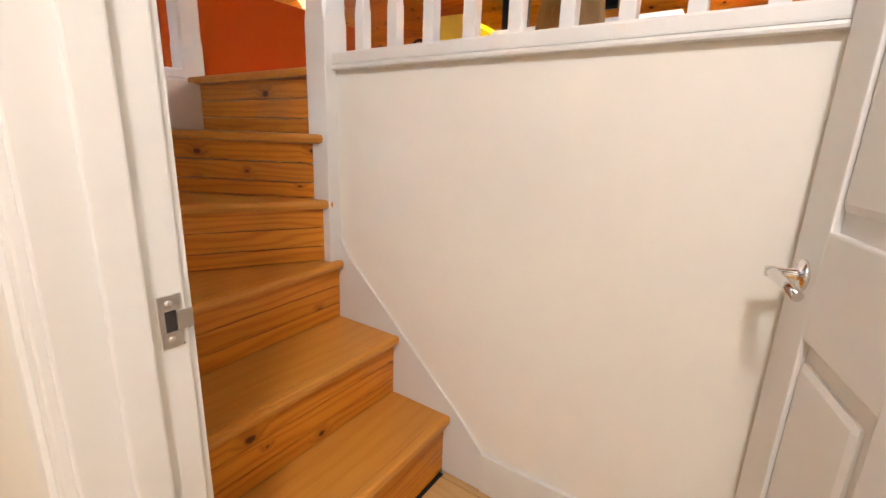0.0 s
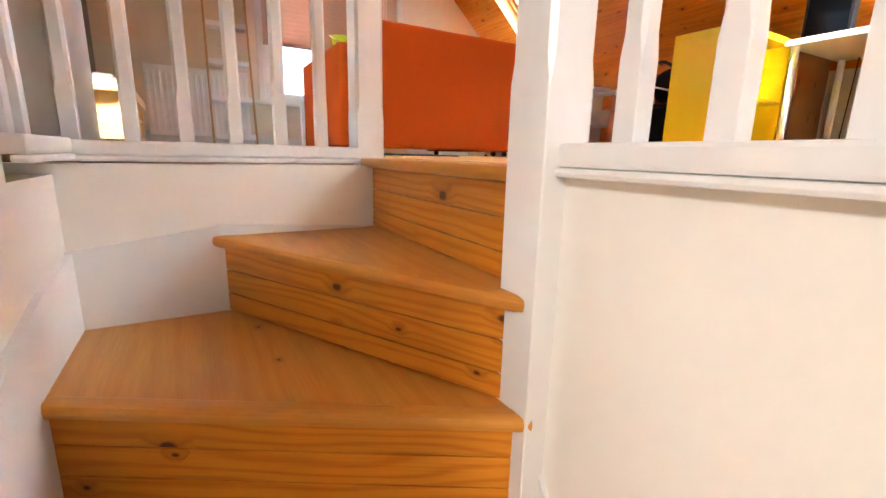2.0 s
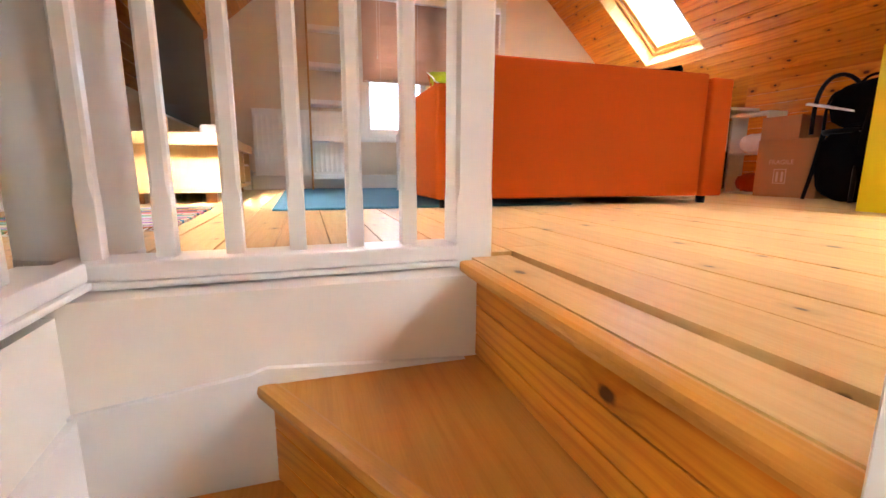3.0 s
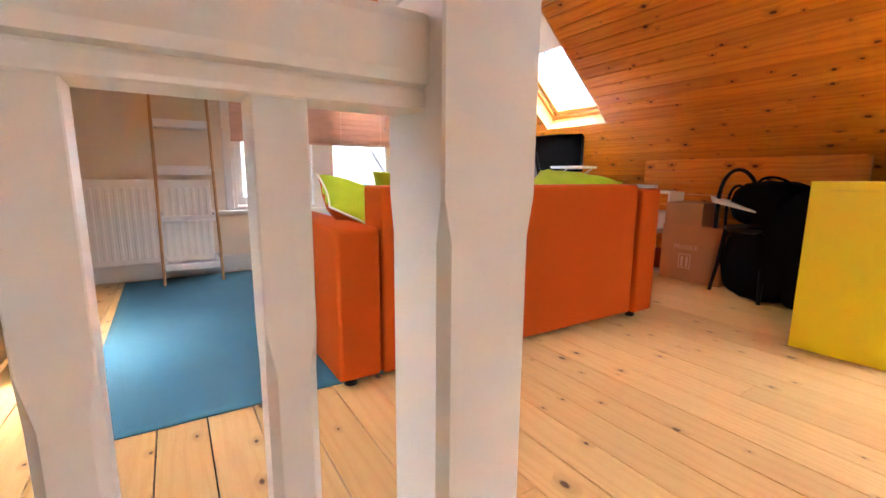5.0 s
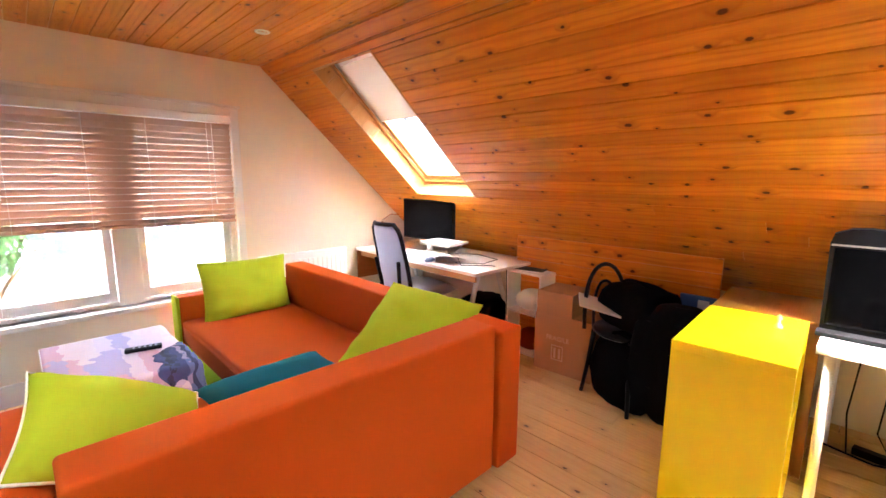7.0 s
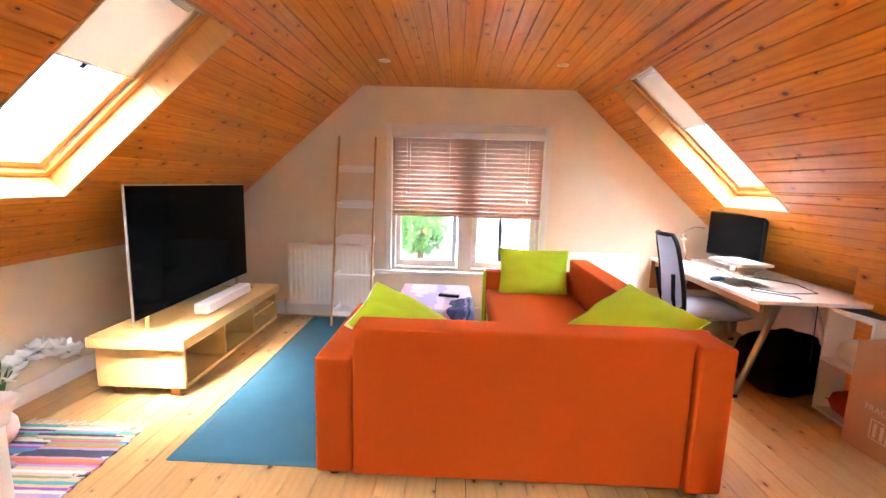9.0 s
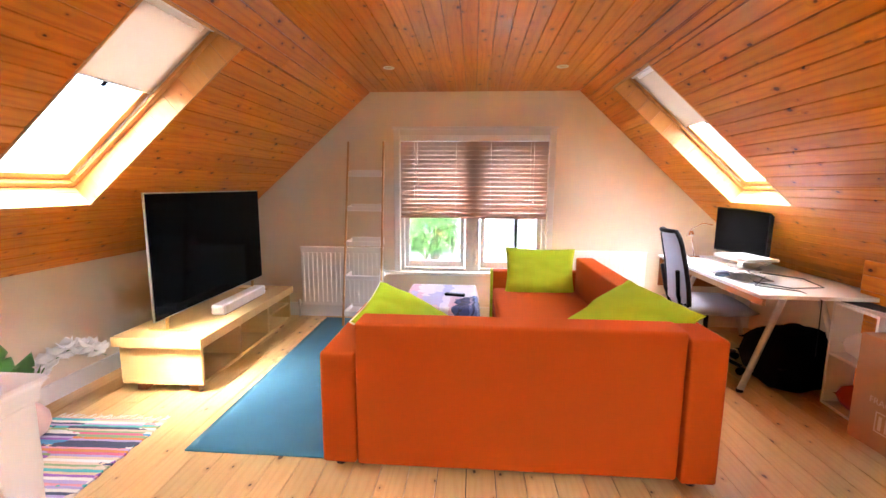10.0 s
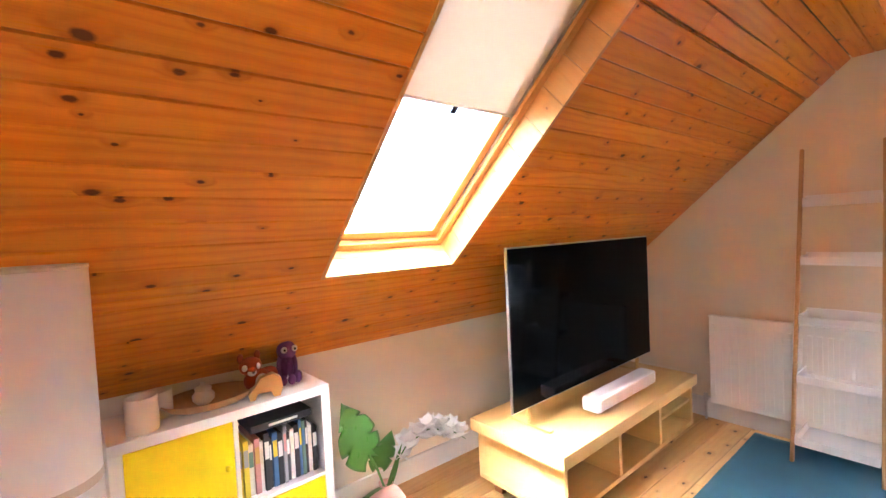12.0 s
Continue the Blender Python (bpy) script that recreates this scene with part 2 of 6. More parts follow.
def striped(name, colours, width, source="Object", axis=1, wobble=0.01):
    """Uneven woven stripes across one axis."""
    m, nt, p = material(name)
    v = mapped(nt, (1, 1, 1), source)
    n = node(nt, "ShaderNodeTexNoise", Scale=9.0, Detail=3.0)
    link(nt, v, n.inputs["Vector"])
    sep = nt.nodes.new("ShaderNodeSeparateXYZ")
    link(nt, v, sep.inputs[0])
    along = math_node(nt, "MULTIPLY_ADD", n.outputs["Fac"], wobble, sep.outputs[axis])
    cell = math_node(nt, "FLOOR", math_node(nt, "DIVIDE", along, width))
    wn_ = nt.nodes.new("ShaderNodeTexWhiteNoise")
    wn_.noise_dimensions = "2D"
    patch = math_node(nt, "FLOOR", math_node(nt, "MULTIPLY_ADD", n.outputs["Fac"], 2.0, math_node(nt, "MULTIPLY", sep.outputs[1 - axis], 2.3)))
    comb = nt.nodes.new("ShaderNodeCombineXYZ")
    link(nt, cell, comb.inputs[0]), link(nt, patch, comb.inputs[1])
    link(nt, comb.outputs[0], wn_.inputs["Vector"])
    stops = [((i + 0.001) / len(colours), c) for i, c in enumerate(colours)]
    r = nt.nodes.new("ShaderNodeValToRGB")
    r.color_ramp.interpolation = "CONSTANT"
    e = r.color_ramp.elements
    while len(e) < len(stops):
        e.new(0.5)
    for i, (pos, c) in enumerate(stops):
        e[i].position, e[i].color = pos, (*c, 1)
    link(nt, wn_.outputs["Value"], r.inputs["Fac"])
    weave = node(nt, "ShaderNodeTexNoise", Scale=260.0, Detail=2.0)
    link(nt, v, weave.inputs["Vector"])
    c = mix(nt, math_node(nt, "MULTIPLY", weave.outputs["Fac"], 0.1), r.outputs["Color"], (0.5, 0.45, 0.42))
    link(nt, c, p.inputs["Base Color"])
    p.inputs["Roughness"].default_value = 0.95
    bump(nt, weave.outputs["Fac"], p, 0.5, 0.003)
    return m


def glowing(mat, colour, share):
    """Lets daylight through thin cloth or slats."""
    nt = mat.node_tree
    tr = nt.nodes.new("ShaderNodeBsdfTranslucent")
    tr.inputs["Color"].default_value = (*colour, 1)
    mx = nt.nodes.new("ShaderNodeMixShader")
    mx.inputs[0].default_value = share
    nt.links.new(nt.nodes["Principled BSDF"].outputs[0], mx.inputs[1])
    nt.links.new(tr.outputs[0], mx.inputs[2])
    nt.links.new(mx.outputs[0], nt.nodes["Material Output"].inputs["Surface"])


glowing(ROLLER, (0.42, 0.38, 0.33), 0.10)
glowing(PAPER, (0.8, 0.78, 0.74), 0.3)
GLASS = glass_material()
RAG = striped("woven_rag_stripes", [(0.24, 0.08, 0.36), (0.52, 0.10, 0.17), (0.05, 0.24, 0.46), (0.58, 0.44, 0.32), (0.66, 0.62, 0.58), (0.06, 0.36, 0.36),
                                   (0.60, 0.24, 0.30), (0.20, 0.30, 0.13), (0.03, 0.04, 0.10), (0.62, 0.58, 0.52), (0.50, 0.18, 0.05), (0.36, 0.28, 0.50)], 0.019)
THROW = striped("printed_cotton_throw", [(0.52, 0.44, 0.62), (0.66, 0.58, 0.68), (0.62, 0.40, 0.50), (0.44, 0.40, 0.62), (0.70, 0.62, 0.66)], 0.07, "Object", 0, 0.12)


# ---- mesh tools ----
def bm_box(bm, a, b, bevel=0.0, m=None, taper=None):
    """A box from corner a to corner b in board coordinates (U along its longest side)."""
    a, b = Vector(a), Vector(b)
    lo = Vector([min(p, q) for p, q in zip(a, b)])
    hi = Vector([max(p, q) for p, q in zip(a, b)])
    tmp = bmesh.new()
    bmesh.ops.create_cube(tmp, size=1)
    mid, size = (lo + hi) / 2, hi - lo
    for v in tmp.verts:
        v.co = Vector([mid[i] + v.co[i] * size[i] for i in range(3)])
    if bevel > 0:
        bmesh.ops.bevel(tmp, geom=tmp.edges[:], offset=min(bevel, min(size) * 0.45), segments=2, profile=0.6, affect="EDGES")
    return merge(bm, tmp, m, size)


def merge(bm, tmp, m=None, size=None):
    """Adds tmp to bm with board coordinates, moved by m."""
    if size is None:
        size = Vector([max(v.co[i] for v in tmp.verts) - min(v.co[i] for v in tmp.verts) for i in range(3)])
    order = sorted(range(3), key=lambda i: -size[i])
    uv = bm.loops.layers.uv.verify()
    made = {}
    for v in tmp.verts:
        made[v] = bm.verts.new(m @ v.co if m else v.co)
    for f in tmp.faces:
        try:
            g = bm.faces.new([made[v] for v in f.verts])
        except ValueError:
            continue
        g.smooth = f.smooth
        for l, k in zip(g.loops, f.loops):
            c = k.vert.co
            l[uv].uv = (c[order[0]], c[order[1]] + 0.7 * c[order[2]])
    tmp.free()
    return bm


def bm_prism(bm, pts, depth, axis, at, m=None):
    """A flat outline (two coordinates a point) drawn out along an axis from at to at + depth."""
    tmp = bmesh.new()
    others = [i for i in range(3) if i != axis]
    lower, upper = [], []
    for p in pts:
        for ring, off in ((lower, at), (upper, at + depth)):
            c = [0, 0, 0]
            c[others[0]], c[others[1]], c[axis] = p[0], p[1], off
            ring.append(tmp.verts.new(c))
    n = len(pts)
    tmp.faces.new(lower), tmp.faces.new(upper)
    for i in range(n):
        tmp.faces.new((lower[i], lower[(i + 1) % n], upper[(i + 1) % n], upper[i]))
    bmesh.ops.recalc_face_normals(tmp, faces=tmp.faces[:])
    return merge(bm, tmp, m)


def bm_lathe(bm, profile, seg=32, m=None, smooth=True):
    """A turned shape from (radius, height) pairs."""
    tmp = bmesh.new()
    rings = []
    for r, z in profile:
        if r < 1e-5:
            rings.append([tmp.verts.new((0, 0, z))])
        else:
            rings.append([tmp.verts.new((r * math.cos(2 * math.pi * i / seg), r * math.sin(2 * math.pi * i / seg), z)) for i in range(seg)])
    for lo, hi in zip(rings, rings[1:]):
        for i in range(seg):
            j = (i + 1) % seg
            q = [lo[i % len(lo)], lo[j % len(lo)], hi[j % len(hi)], hi[i % len(hi)]]
            q = list(dict.fromkeys(q))
            if len(q) > 2:
                f = tmp.faces.new(q)
                f.smooth = smooth
    bmesh.ops.recalc_face_normals(tmp, faces=tmp.faces[:])
    return merge(bm, tmp, m)


def bm_tube(bm, pts, r, seg=10, r_end=None, m=None):
    """A round bar along a line of points, closed at its ends."""
    pts = [Vector(p) for p in pts]
    tmp = bmesh.new()
    rings = []
    ref = Vector((0.13, 0.21, 0.97)).normalized()
    for i, p in enumerate(pts):
        d = (pts[min(i + 1, len(pts) - 1)] - pts[max(i - 1, 0)]).normalized()
        u = d.cross(ref)
        u = u.normalized() if u.length > 1e-4 else Vector((1, 0, 0))
        w = d.cross(u)
        k = r if r_end is None else r + (r_end - r) * i / (len(pts) - 1)
        rings.append([tmp.verts.new(p + k * (math.cos(2 * math.pi * j / seg) * u + math.sin(2 * math.pi * j / seg) * w)) for j in range(seg)])
    for lo, hi in zip(rings, rings[1:]):
        for j in range(seg):
            f = tmp.faces.new((lo[j], lo[(j + 1) % seg], hi[(j + 1) % seg], hi[j]))
            f.smooth = True
    tmp.faces.new(rings[0]), tmp.faces.new(rings[-1])
    bmesh.ops.recalc_face_normals(tmp, faces=tmp.faces[:])
    return merge(bm, tmp, m)


def bm_cushion(bm, w, d, h, m=None, n=14, seed=0, pinch=0.6):
    """A stuffed pillow: full in the middle, pinched at the seam, with pulled corners and creases."""
    tmp = bmesh.new()
    grid = {}
    for side in (1, -1):
        for i in range(n + 1):
            for j in range(n + 1):
                u, v = 2 * i / n - 1, 2 * j / n - 1
                edge = max(abs(u), abs(v)) > 0.999
                if edge and side < 0:
                    grid[side, i, j] = grid[1, i, j]
                    continue
                full = ((1 - abs(u) ** 2.6) * (1 - abs(v) ** 2.6)) ** pinch
                bulge = 1 - 0.07 * (1 - abs(u) ** 2) * abs(v) ** 4 - 0.07 * (1 - abs(v) ** 2) * abs(u) ** 4
                z = side * h / 2 * full
                wr = noise.noise(Vector((u * 2.2 + seed, v * 2.2, side * 3.0))) * 0.06 * h * full ** 0.5
                wr += 0.05 * h * full ** 0.3 * (1 - full) * math.sin(9.0 * math.atan2(v, u) + 5.0 * noise.noise(Vector((u * 1.5, v * 1.5, seed + side))))
                grid[side, i, j] = tmp.verts.new((u * w / 2 * bulge, v * d / 2 * bulge, z + wr))
    for side in (1, -1):
        for i in range(n):
            for j in range(n):
                q = [grid[side, i, j], grid[side, i + 1, j], grid[side, i + 1, j + 1], grid[side, i, j + 1]]
                f = tmp.faces.new(q if side > 0 else q[::-1])
                f.smooth = True
    return merge(bm, tmp, m)


def mesh_of(name, bm, mat):
    me = bpy.data.meshes.new(name)
    bm.to_mesh(me)
    bm.free()
    me.materials.append(mat)
    return me


def part(name, bm, mat, parent, label=""):
    ob = new(name, mesh_of(name, bm, mat))
    ob.parent = parent
    if label:
        tagged(ob, label)
    return ob


def solid(name, bm, mat, label, category, kind="", group=""):
    """A thing that is one mesh."""
    return tagged(new(name, mesh_of(name, bm, mat)), label, category, group, kind)


def thing(name, label, category, m=None, group="", kind=""):
    ob = tagged(new(name), label, category, group, kind)
    if m is not None:
        ob.matrix_world = m
    return ob


def box_part(name, a, b, mat, parent, bevel=0.003, label="", m=None):
    return part(name, bm_box(bmesh.new(), a, b, bevel, m), mat, parent, label)


# ---- the plan, in metres ----
CEIL = 2.26                      # flat ceiling
XL, XR = 0.542, 2.541            # where the flat ceiling meets the slopes
KL, KR = 0.884, 0.911            # falls of the slopes
KNEE_L, KNEE_R = -1.07, 4.28     # knee walls
YN, YS = 4.42, -2.3              # gable wall and the wall behind
WELL_L, WELL_R, WELL_B = -0.14, 0.60, 0.735   # stairwell: left wall, right wall, back wall
LOW = -1.2                       # lower landing
RISE = 0.2


def slope_left(x):
    return CEIL - KL * (XL - x)


def slope_right(x):
    return CEIL - KR * (x - XR)


# ---- walls ----
WX0, WX1, WZ0, WZ1 = 0.83, 2.285, 0.50, 1.85     # the window's opening
bm = bmesh.new()
zl, zr = slope_left(KNEE_L), slope_right(KNEE_R)
for poly in (
    [(KNEE_L - 0.2, -0.3), (WX0, -0.3), (WX0, CEIL + 0.05), (XL, CEIL + 0.05), (KNEE_L - 0.2, zl)],
    [(WX1, -0.3), (KNEE_R + 0.2, -0.3), (KNEE_R + 0.2, zr), (XR, CEIL + 0.05), (WX1, CEIL + 0.05)],
    [(WX0, -0.3), (WX1, -0.3), (WX1, WZ0), (WX0, WZ0)],
    [(WX0, WZ1), (WX1, WZ1), (WX1, CEIL + 0.05), (WX0, CEIL + 0.05)],
):
    bm_prism(bm, poly, 0.28, 1, YN)
solid("wall_north", bm, GABLE, "warm white painted plaster gable wall with a window", "wall", "structure")
bm = bmesh.new()
bm_box(bm, (KNEE_L - 0.15, 0.3, -0.3), (KNEE_L, YN, zl + 0.02))
solid("wall_west", bm, GABLE, "warm white painted knee wall under the sloping ceiling", "wall", "structure")
bm = bmesh.new()
bm_box(bm, (KNEE_R, YS, -0.3), (KNEE_R + 0.15, YN, zr + 0.02))
solid("wall_east", bm, GABLE, "warm white painted low knee wall behind the desks", "wall", "structure")
bm = bmesh.new()
bm_prism(bm, [(-1.6, LOW - 0.2), (KNEE_R + 0.2, LOW - 0.2), (KNEE_R + 0.2, zr), (XR, CEIL + 0.05), (XL, CEIL + 0.05), (-1.6, slope_left(-1.6))], -0.15, 1, YS)
solid("wall_south", bm, GABLE, "plain warm white end wall of the attic", "wall", "structure")

# stairwell walls
bm = bmesh.new()
bm_box(bm, (WELL_R, YS, LOW - 0.2), (WELL_R + 0.08, -0.0, 0.0015))
bm_box(bm, (WELL_R + 0.0, 0.0, LOW - 0.2), (WELL_R + 0.09, 0.85, -0.0225))
solid("wall_stair_side", bm, CREAM, "smooth cream painted wall beside the staircase", "wall", "structure")
bm = bmesh.new()
bm_box(bm, (WELL_L - 0.12, WELL_B, LOW - 0.2), (WELL_R, WELL_B + 0.09, -0.0225))
solid("wall_stair_back", bm, CREAM, "cream painted wall behind the winding stairs", "wall", "structure")
DOOR_Y0, DOOR_Y1, DOOR_TOP = -1.39, -0.565, 0.80
bm = bmesh.new()
for a, b in (((WELL_L - 0.12, DOOR_Y1 + 0.03, LOW - 0.2), (WELL_L, WELL_B, -0.045)),
             ((WELL_L - 0.12, DOOR_Y1 + 0.03, -0.045), (WELL_L, 0.46, 1.72)),
             ((WELL_L - 0.12, YS, LOW - 0.2), (WELL_L, DOOR_Y0 - 0.03, 1.72)),
             ((WELL_L - 0.12, DOOR_Y0 - 0.03, DOOR_TOP + 0.03), (WELL_L, DOOR_Y1 + 0.03, 1.72))):
    bm_box(bm, a, b)
solid("wall_stair_left", bm, CREAM, "cream painted wall with the doorway to the stairs", "wall", "structure")
bm = bmesh.new()
bm_box(bm, (-1.75, YS, LOW - 0.2), (-1.6, 0.46, 1.3))
bm_box(bm, (-1.6, 0.3, LOW - 0.2), (WELL_L - 0.12, 0.46, 1.5))
solid("wall_hall", bm, CREAM, "plain cream wall of the lower hall", "wall", "structure")
bm = bmesh.new()
bm_box(bm, (-1.6, YS, 1.1), (WELL_L - 0.12, 0.3, 1.2))
solid("ceiling_hall", bm, GABLE, "plain white ceiling of the lower hall", "ceiling", "structure")

# ---- ceilings: grooved boards round the skylight openings ----
# the "end" opening is unseen, added to let sky light into the stairwell
SKY = {"west": (1.755, 2.43, -0.612, 0.345), "east_a": (3.09, 3.80, 3.658, 2.66), "east_b": (-0.10, 0.635, 3.53, 2.62), "end": (-1.80, -0.90, 3.53, 2.62)}


def lining(name, origin, up, length, y0, y1, holes, label, thick=0.02, width=0.094):
    """Boards along y, row by row up the slope, each a separate piece with a groove beside it."""
    up = Vector(up).normalized()
    normal = Vector((up.z, 0, -up.x))
    if normal.z > 0:
        normal = -normal           # into the room
    o = Vector(origin)
    rng = random.Random(len(name) + int(length * 100))
    out = bmesh.new()
    cuts = sorted({0.0, length, *[round(s, 4) for h in holes for s in h[2:]], *[i * width for i in range(1, int(length / width) + 1)]})
    cuts = [c for i, c in enumerate(cuts) if i == 0 or c - cuts[i - 1] > 0.004]
    grooves = {round(i * width, 4) for i in range(int(length / width) + 2)}
    for s0, s1 in zip(cuts, cuts[1:]):
        spans = [(y0, y1)]
        for hy0, hy1, hs0, hs1 in holes:
            if s0 < hs1 - 0.003 and s1 > hs0 + 0.003:
                spans = [q for p in spans for q in ((p[0], min(p[1], hy0)), (max(p[0], hy1), p[1])) if q[1] - q[0] > 0.01]
        for a, b in spans:
            y = a
            while y < b - 0.01:
                e = min(b, y + rng.uniform(2.2, 4.4))
                if b - e < 0.5:
                    e = b
                tmp = bmesh.new()
                g = 0.0038
                drop = rng.uniform(0.0, 0.0015)
                prof = [(s0 + 0.0005, -thick), (s0 + 0.0005, -0.0062 + drop), (s0 + g, drop), (s1 - g, drop), (s1 - 0.0005, -0.0062 + drop), (s1 - 0.0005, -thick)]
                ring0 = [tmp.verts.new((y + 0.0007, s, d)) for s, d in prof]
                ring1 = [tmp.verts.new((e - 0.0007, s, d)) for s, d in prof]
                for i in range(len(prof)):
                    j = (i + 1) % len(prof)
                    tmp.faces.new((ring0[i], ring0[j], ring1[j], ring1[i]))
                tmp.faces.new(ring0), tmp.faces.new(ring1)
                bmesh.ops.recalc_face_normals(tmp, faces=tmp.faces[:])
                m = Matrix(((0, up.x, normal.x, o.x), (1, up.y, normal.y, 0), (0, up.z, normal.z, o.z), (0, 0, 0, 1)))
                merge(out, tmp, m, Vector((9, 1, 0.1)))
                y = e
    return solid(name, out, PINE_CEIL, label, "ceiling", "structure")


def along_left(x):
    return (x - KNEE_L) * math.sqrt(1 + KL * KL)


def along_right(x):
    return (KNEE_R - x) * math.sqrt(1 + KR * KR)


def hole(key, f):
    a, b, x0, x1 = SKY[key]
    return (a, b, f(x0), f(x1))


lining("ceiling_slope_west", (KNEE_L, 0, zl), (1, 0, KL), along_left(XL), 0.46, YN, [hole("west", along_left)], "orange varnished knotty pine boards on the sloping ceiling")
lining("ceiling_slope_west_end", (WELL_L, 0, slope_left(WELL_L)), (1, 0, KL), (XL - WELL_L) * math.sqrt(1 + KL * KL), YS, 0.46, [], "orange varnished knotty pine boards over the stairwell")
lining("ceiling_slope_east", (KNEE_R, 0, zr), (-1, 0, KR), along_right(XR), YS, YN, [hole("east_a", along_right), hole("east_b", along_right), hole("end", along_right)], "orange varnished knotty pine boards on the sloping ceiling")
lining("ceiling_flat", (XL, 0, CEIL), (1, 0, 0), XR - XL, YS, YN, [], "orange varnished knotty pine boards on the flat ceiling")

# roof deck above the boards, with the skylights left open
T = 0.17


def deck(name, pts_of, holes, lo, hi, y0, y1):
    bm = bmesh.new()
    cells_s = sorted({lo, hi, *[h[2] for h in holes], *[h[3] for h in holes]})
    cells_s = [c for c in cells_s if lo <= c <= hi]
    for s0, s1 in zip(cells_s, cells_s[1:]):
        spans = [(y0, y1)]
        for hy0, hy1, hs0, hs1 in holes:
            h0, h1 = min(hs0, hs1), max(hs0, hs1)
            if s0 < h1 - 0.002 and s1 > h0 + 0.002:
                spans = [q for p in spans for q in ((p[0], min(p[1], hy0)), (max(p[0], hy1), p[1])) if q[1] - q[0] > 0.01]
        for a, b in spans:
            bm_prism(bm, pts_of(s0, s1), b - a, 1, a)
    solid(name, bm, ROOF_TILE, "roof deck above the lining boards", "roof", "structure")


def cut_deck(key, more):
    return (key[0], key[1], key[2] + more, key[3])


deck("roof_west", lambda a, b: [(a, slope_left(a) + 0.028), (b, slope_left(b) + 0.028), (b, slope_left(b) + 0.028 + T), (a, slope_left(a) + 0.028 + T)],
     [cut_deck(SKY["west"], -0.15)], -1.8, XL, YS - 0.2, YN + 0.3)
deck("roof_east", lambda a, b: [(a, slope_right(a) + 0.028), (b, slope_right(b) + 0.028), (b, slope_right(b) + 0.028 + T), (a, slope_right(a) + 0.028 + T)],
     [cut_deck(SKY["east_a"], 0.15), cut_deck(SKY["east_b"], 0.15), cut_deck(SKY["end"], 0.15)], XR, 4.6, YS - 0.2, YN + 0.3)
bm = bmesh.new()
bm_box(bm, (XL, YS - 0.2, CEIL + 0.028), (XR, YN + 0.3, CEIL + 0.2))
solid("roof_flat", bm, ROOF_TILE, "roof deck above the flat ceiling", "roof", "structure")


# ---- skylights ----
def skylight(name, key, right, blind_share, label):
    y0, y1, xb, xt = SKY[key]
    f = slope_right if right else slope_left
    lo, hi = Vector((xb, 0, f(xb))), Vector((xt, 0, f(xt)))
    up = (hi - lo).normalized()
    out = Vector((-up.z, 0, up.x))
    if out.z < 0:
        out = -out
    h = (hi - lo).length
    w = y1 - y0
    # local: x along y, y up the slope, z outward
    m = Matrix(((0, up.x, out.x, lo.x), (1, 0, 0, y0), (0, up.z, out.z, lo.z), (0, 0, 0, 1)))
    root = thing(name, label, "skylight", m, kind="structure")
    D = 0.17
    for a, b in (((0.014, h - 0.014, -0.003), (w - 0.014, h, D)), ((0.014, 0, -0.003), (w - 0.014, 0.014, D * 0.5 - 0.001)), ((0.014, 0, D * 0.5 + 0.001), (w - 0.014, 0.014, D))):
        box_part("sill_board", a, b, PINE_PALE, root, 0.002)
    boards = max(4, round(h / 0.13))
    for i in range(boards):
        for x0, x1 in ((0, 0.014), (w - 0.014, w)):
            box_part("reveal_board", (x0, h * i / boards + 0.0008, -0.003), (x1, h * (i + 1) / boards - 0.0008, D), PINE_PALE, root, 0.0018)
    # outer timber casing and the opening sash
    for lbl, s0, s1, z0, z1 in (("casing", 0.014, 0.05, D - 0.045, D + 0.03), ("sash", 0.052, 0.095, D - 0.02, D + 0.035)):
        for a, b in (((s0, s0, z0), (s1, h - s0, z1)), ((w - s1, s0, z0), (w - s0, h - s0, z1)), ((s1, s0, z0), (w - s1, s1, z1)), ((s1, h - s1, z0), (w - s1, h - s0, z1))):
            box_part(lbl, a, b, PINE_PALE, root, 0.004)
    glass = box_part("pane", (0.09, 0.09, D + 0.012), (w - 0.09, h - 0.09, D + 0.016), GLASS, root, 0)
    glass.visible_shadow = False
    if blind_share:
        bl = h * (1 - blind_share)
        box_part("roller_blind", (0.058, bl, D - 0.026), (w - 0.058, h - 0.06, D - 0.0235), ROLLER, root, 0, "beige roller blind drawn part of the way down")
        part("blind_tube", bm_tube(bmesh.new(), [(0.055, h - 0.055, D - 0.032), (w - 0.055, h - 0.055, D - 0.032)], 0.014), WHITE_MATT, root)
        part("blind_bar", bm_tube(bmesh.new(), [(0.055, bl, D - 0.025), (w - 0.055, bl, D - 0.025)], 0.005), WHITE_MATT, root)
        box_part("blind_pull", (w / 2 - 0.012, bl - 0.03, D - 0.03), (w / 2 + 0.012, bl, D - 0.024), BLACK, root, 0.002)
    for s in (0.05, w - 0.054):
        box_part("blind_channel", (s, 0.1, D - 0.03), (s + 0.006, h - 0.06, D - 0.021), STEEL, root, 0)
    box_part("ventilation_flap", (0.1, h - 0.1, D - 0.03), (w - 0.1, h - 0.07, D - 0.012), WHITE_MATT, root, 0.004)
    return root


skylight("skylight_1", "west", False, 0.42, "pine framed roof window with a beige roller blind half drawn")
skylight("skylight_2", "east_a", True, 0.46, "pine framed roof window with a beige roller blind half drawn")
skylight("skylight_3", "east_b", True, 0.30, "pine framed roof window over the desk, looking on roof tiles")
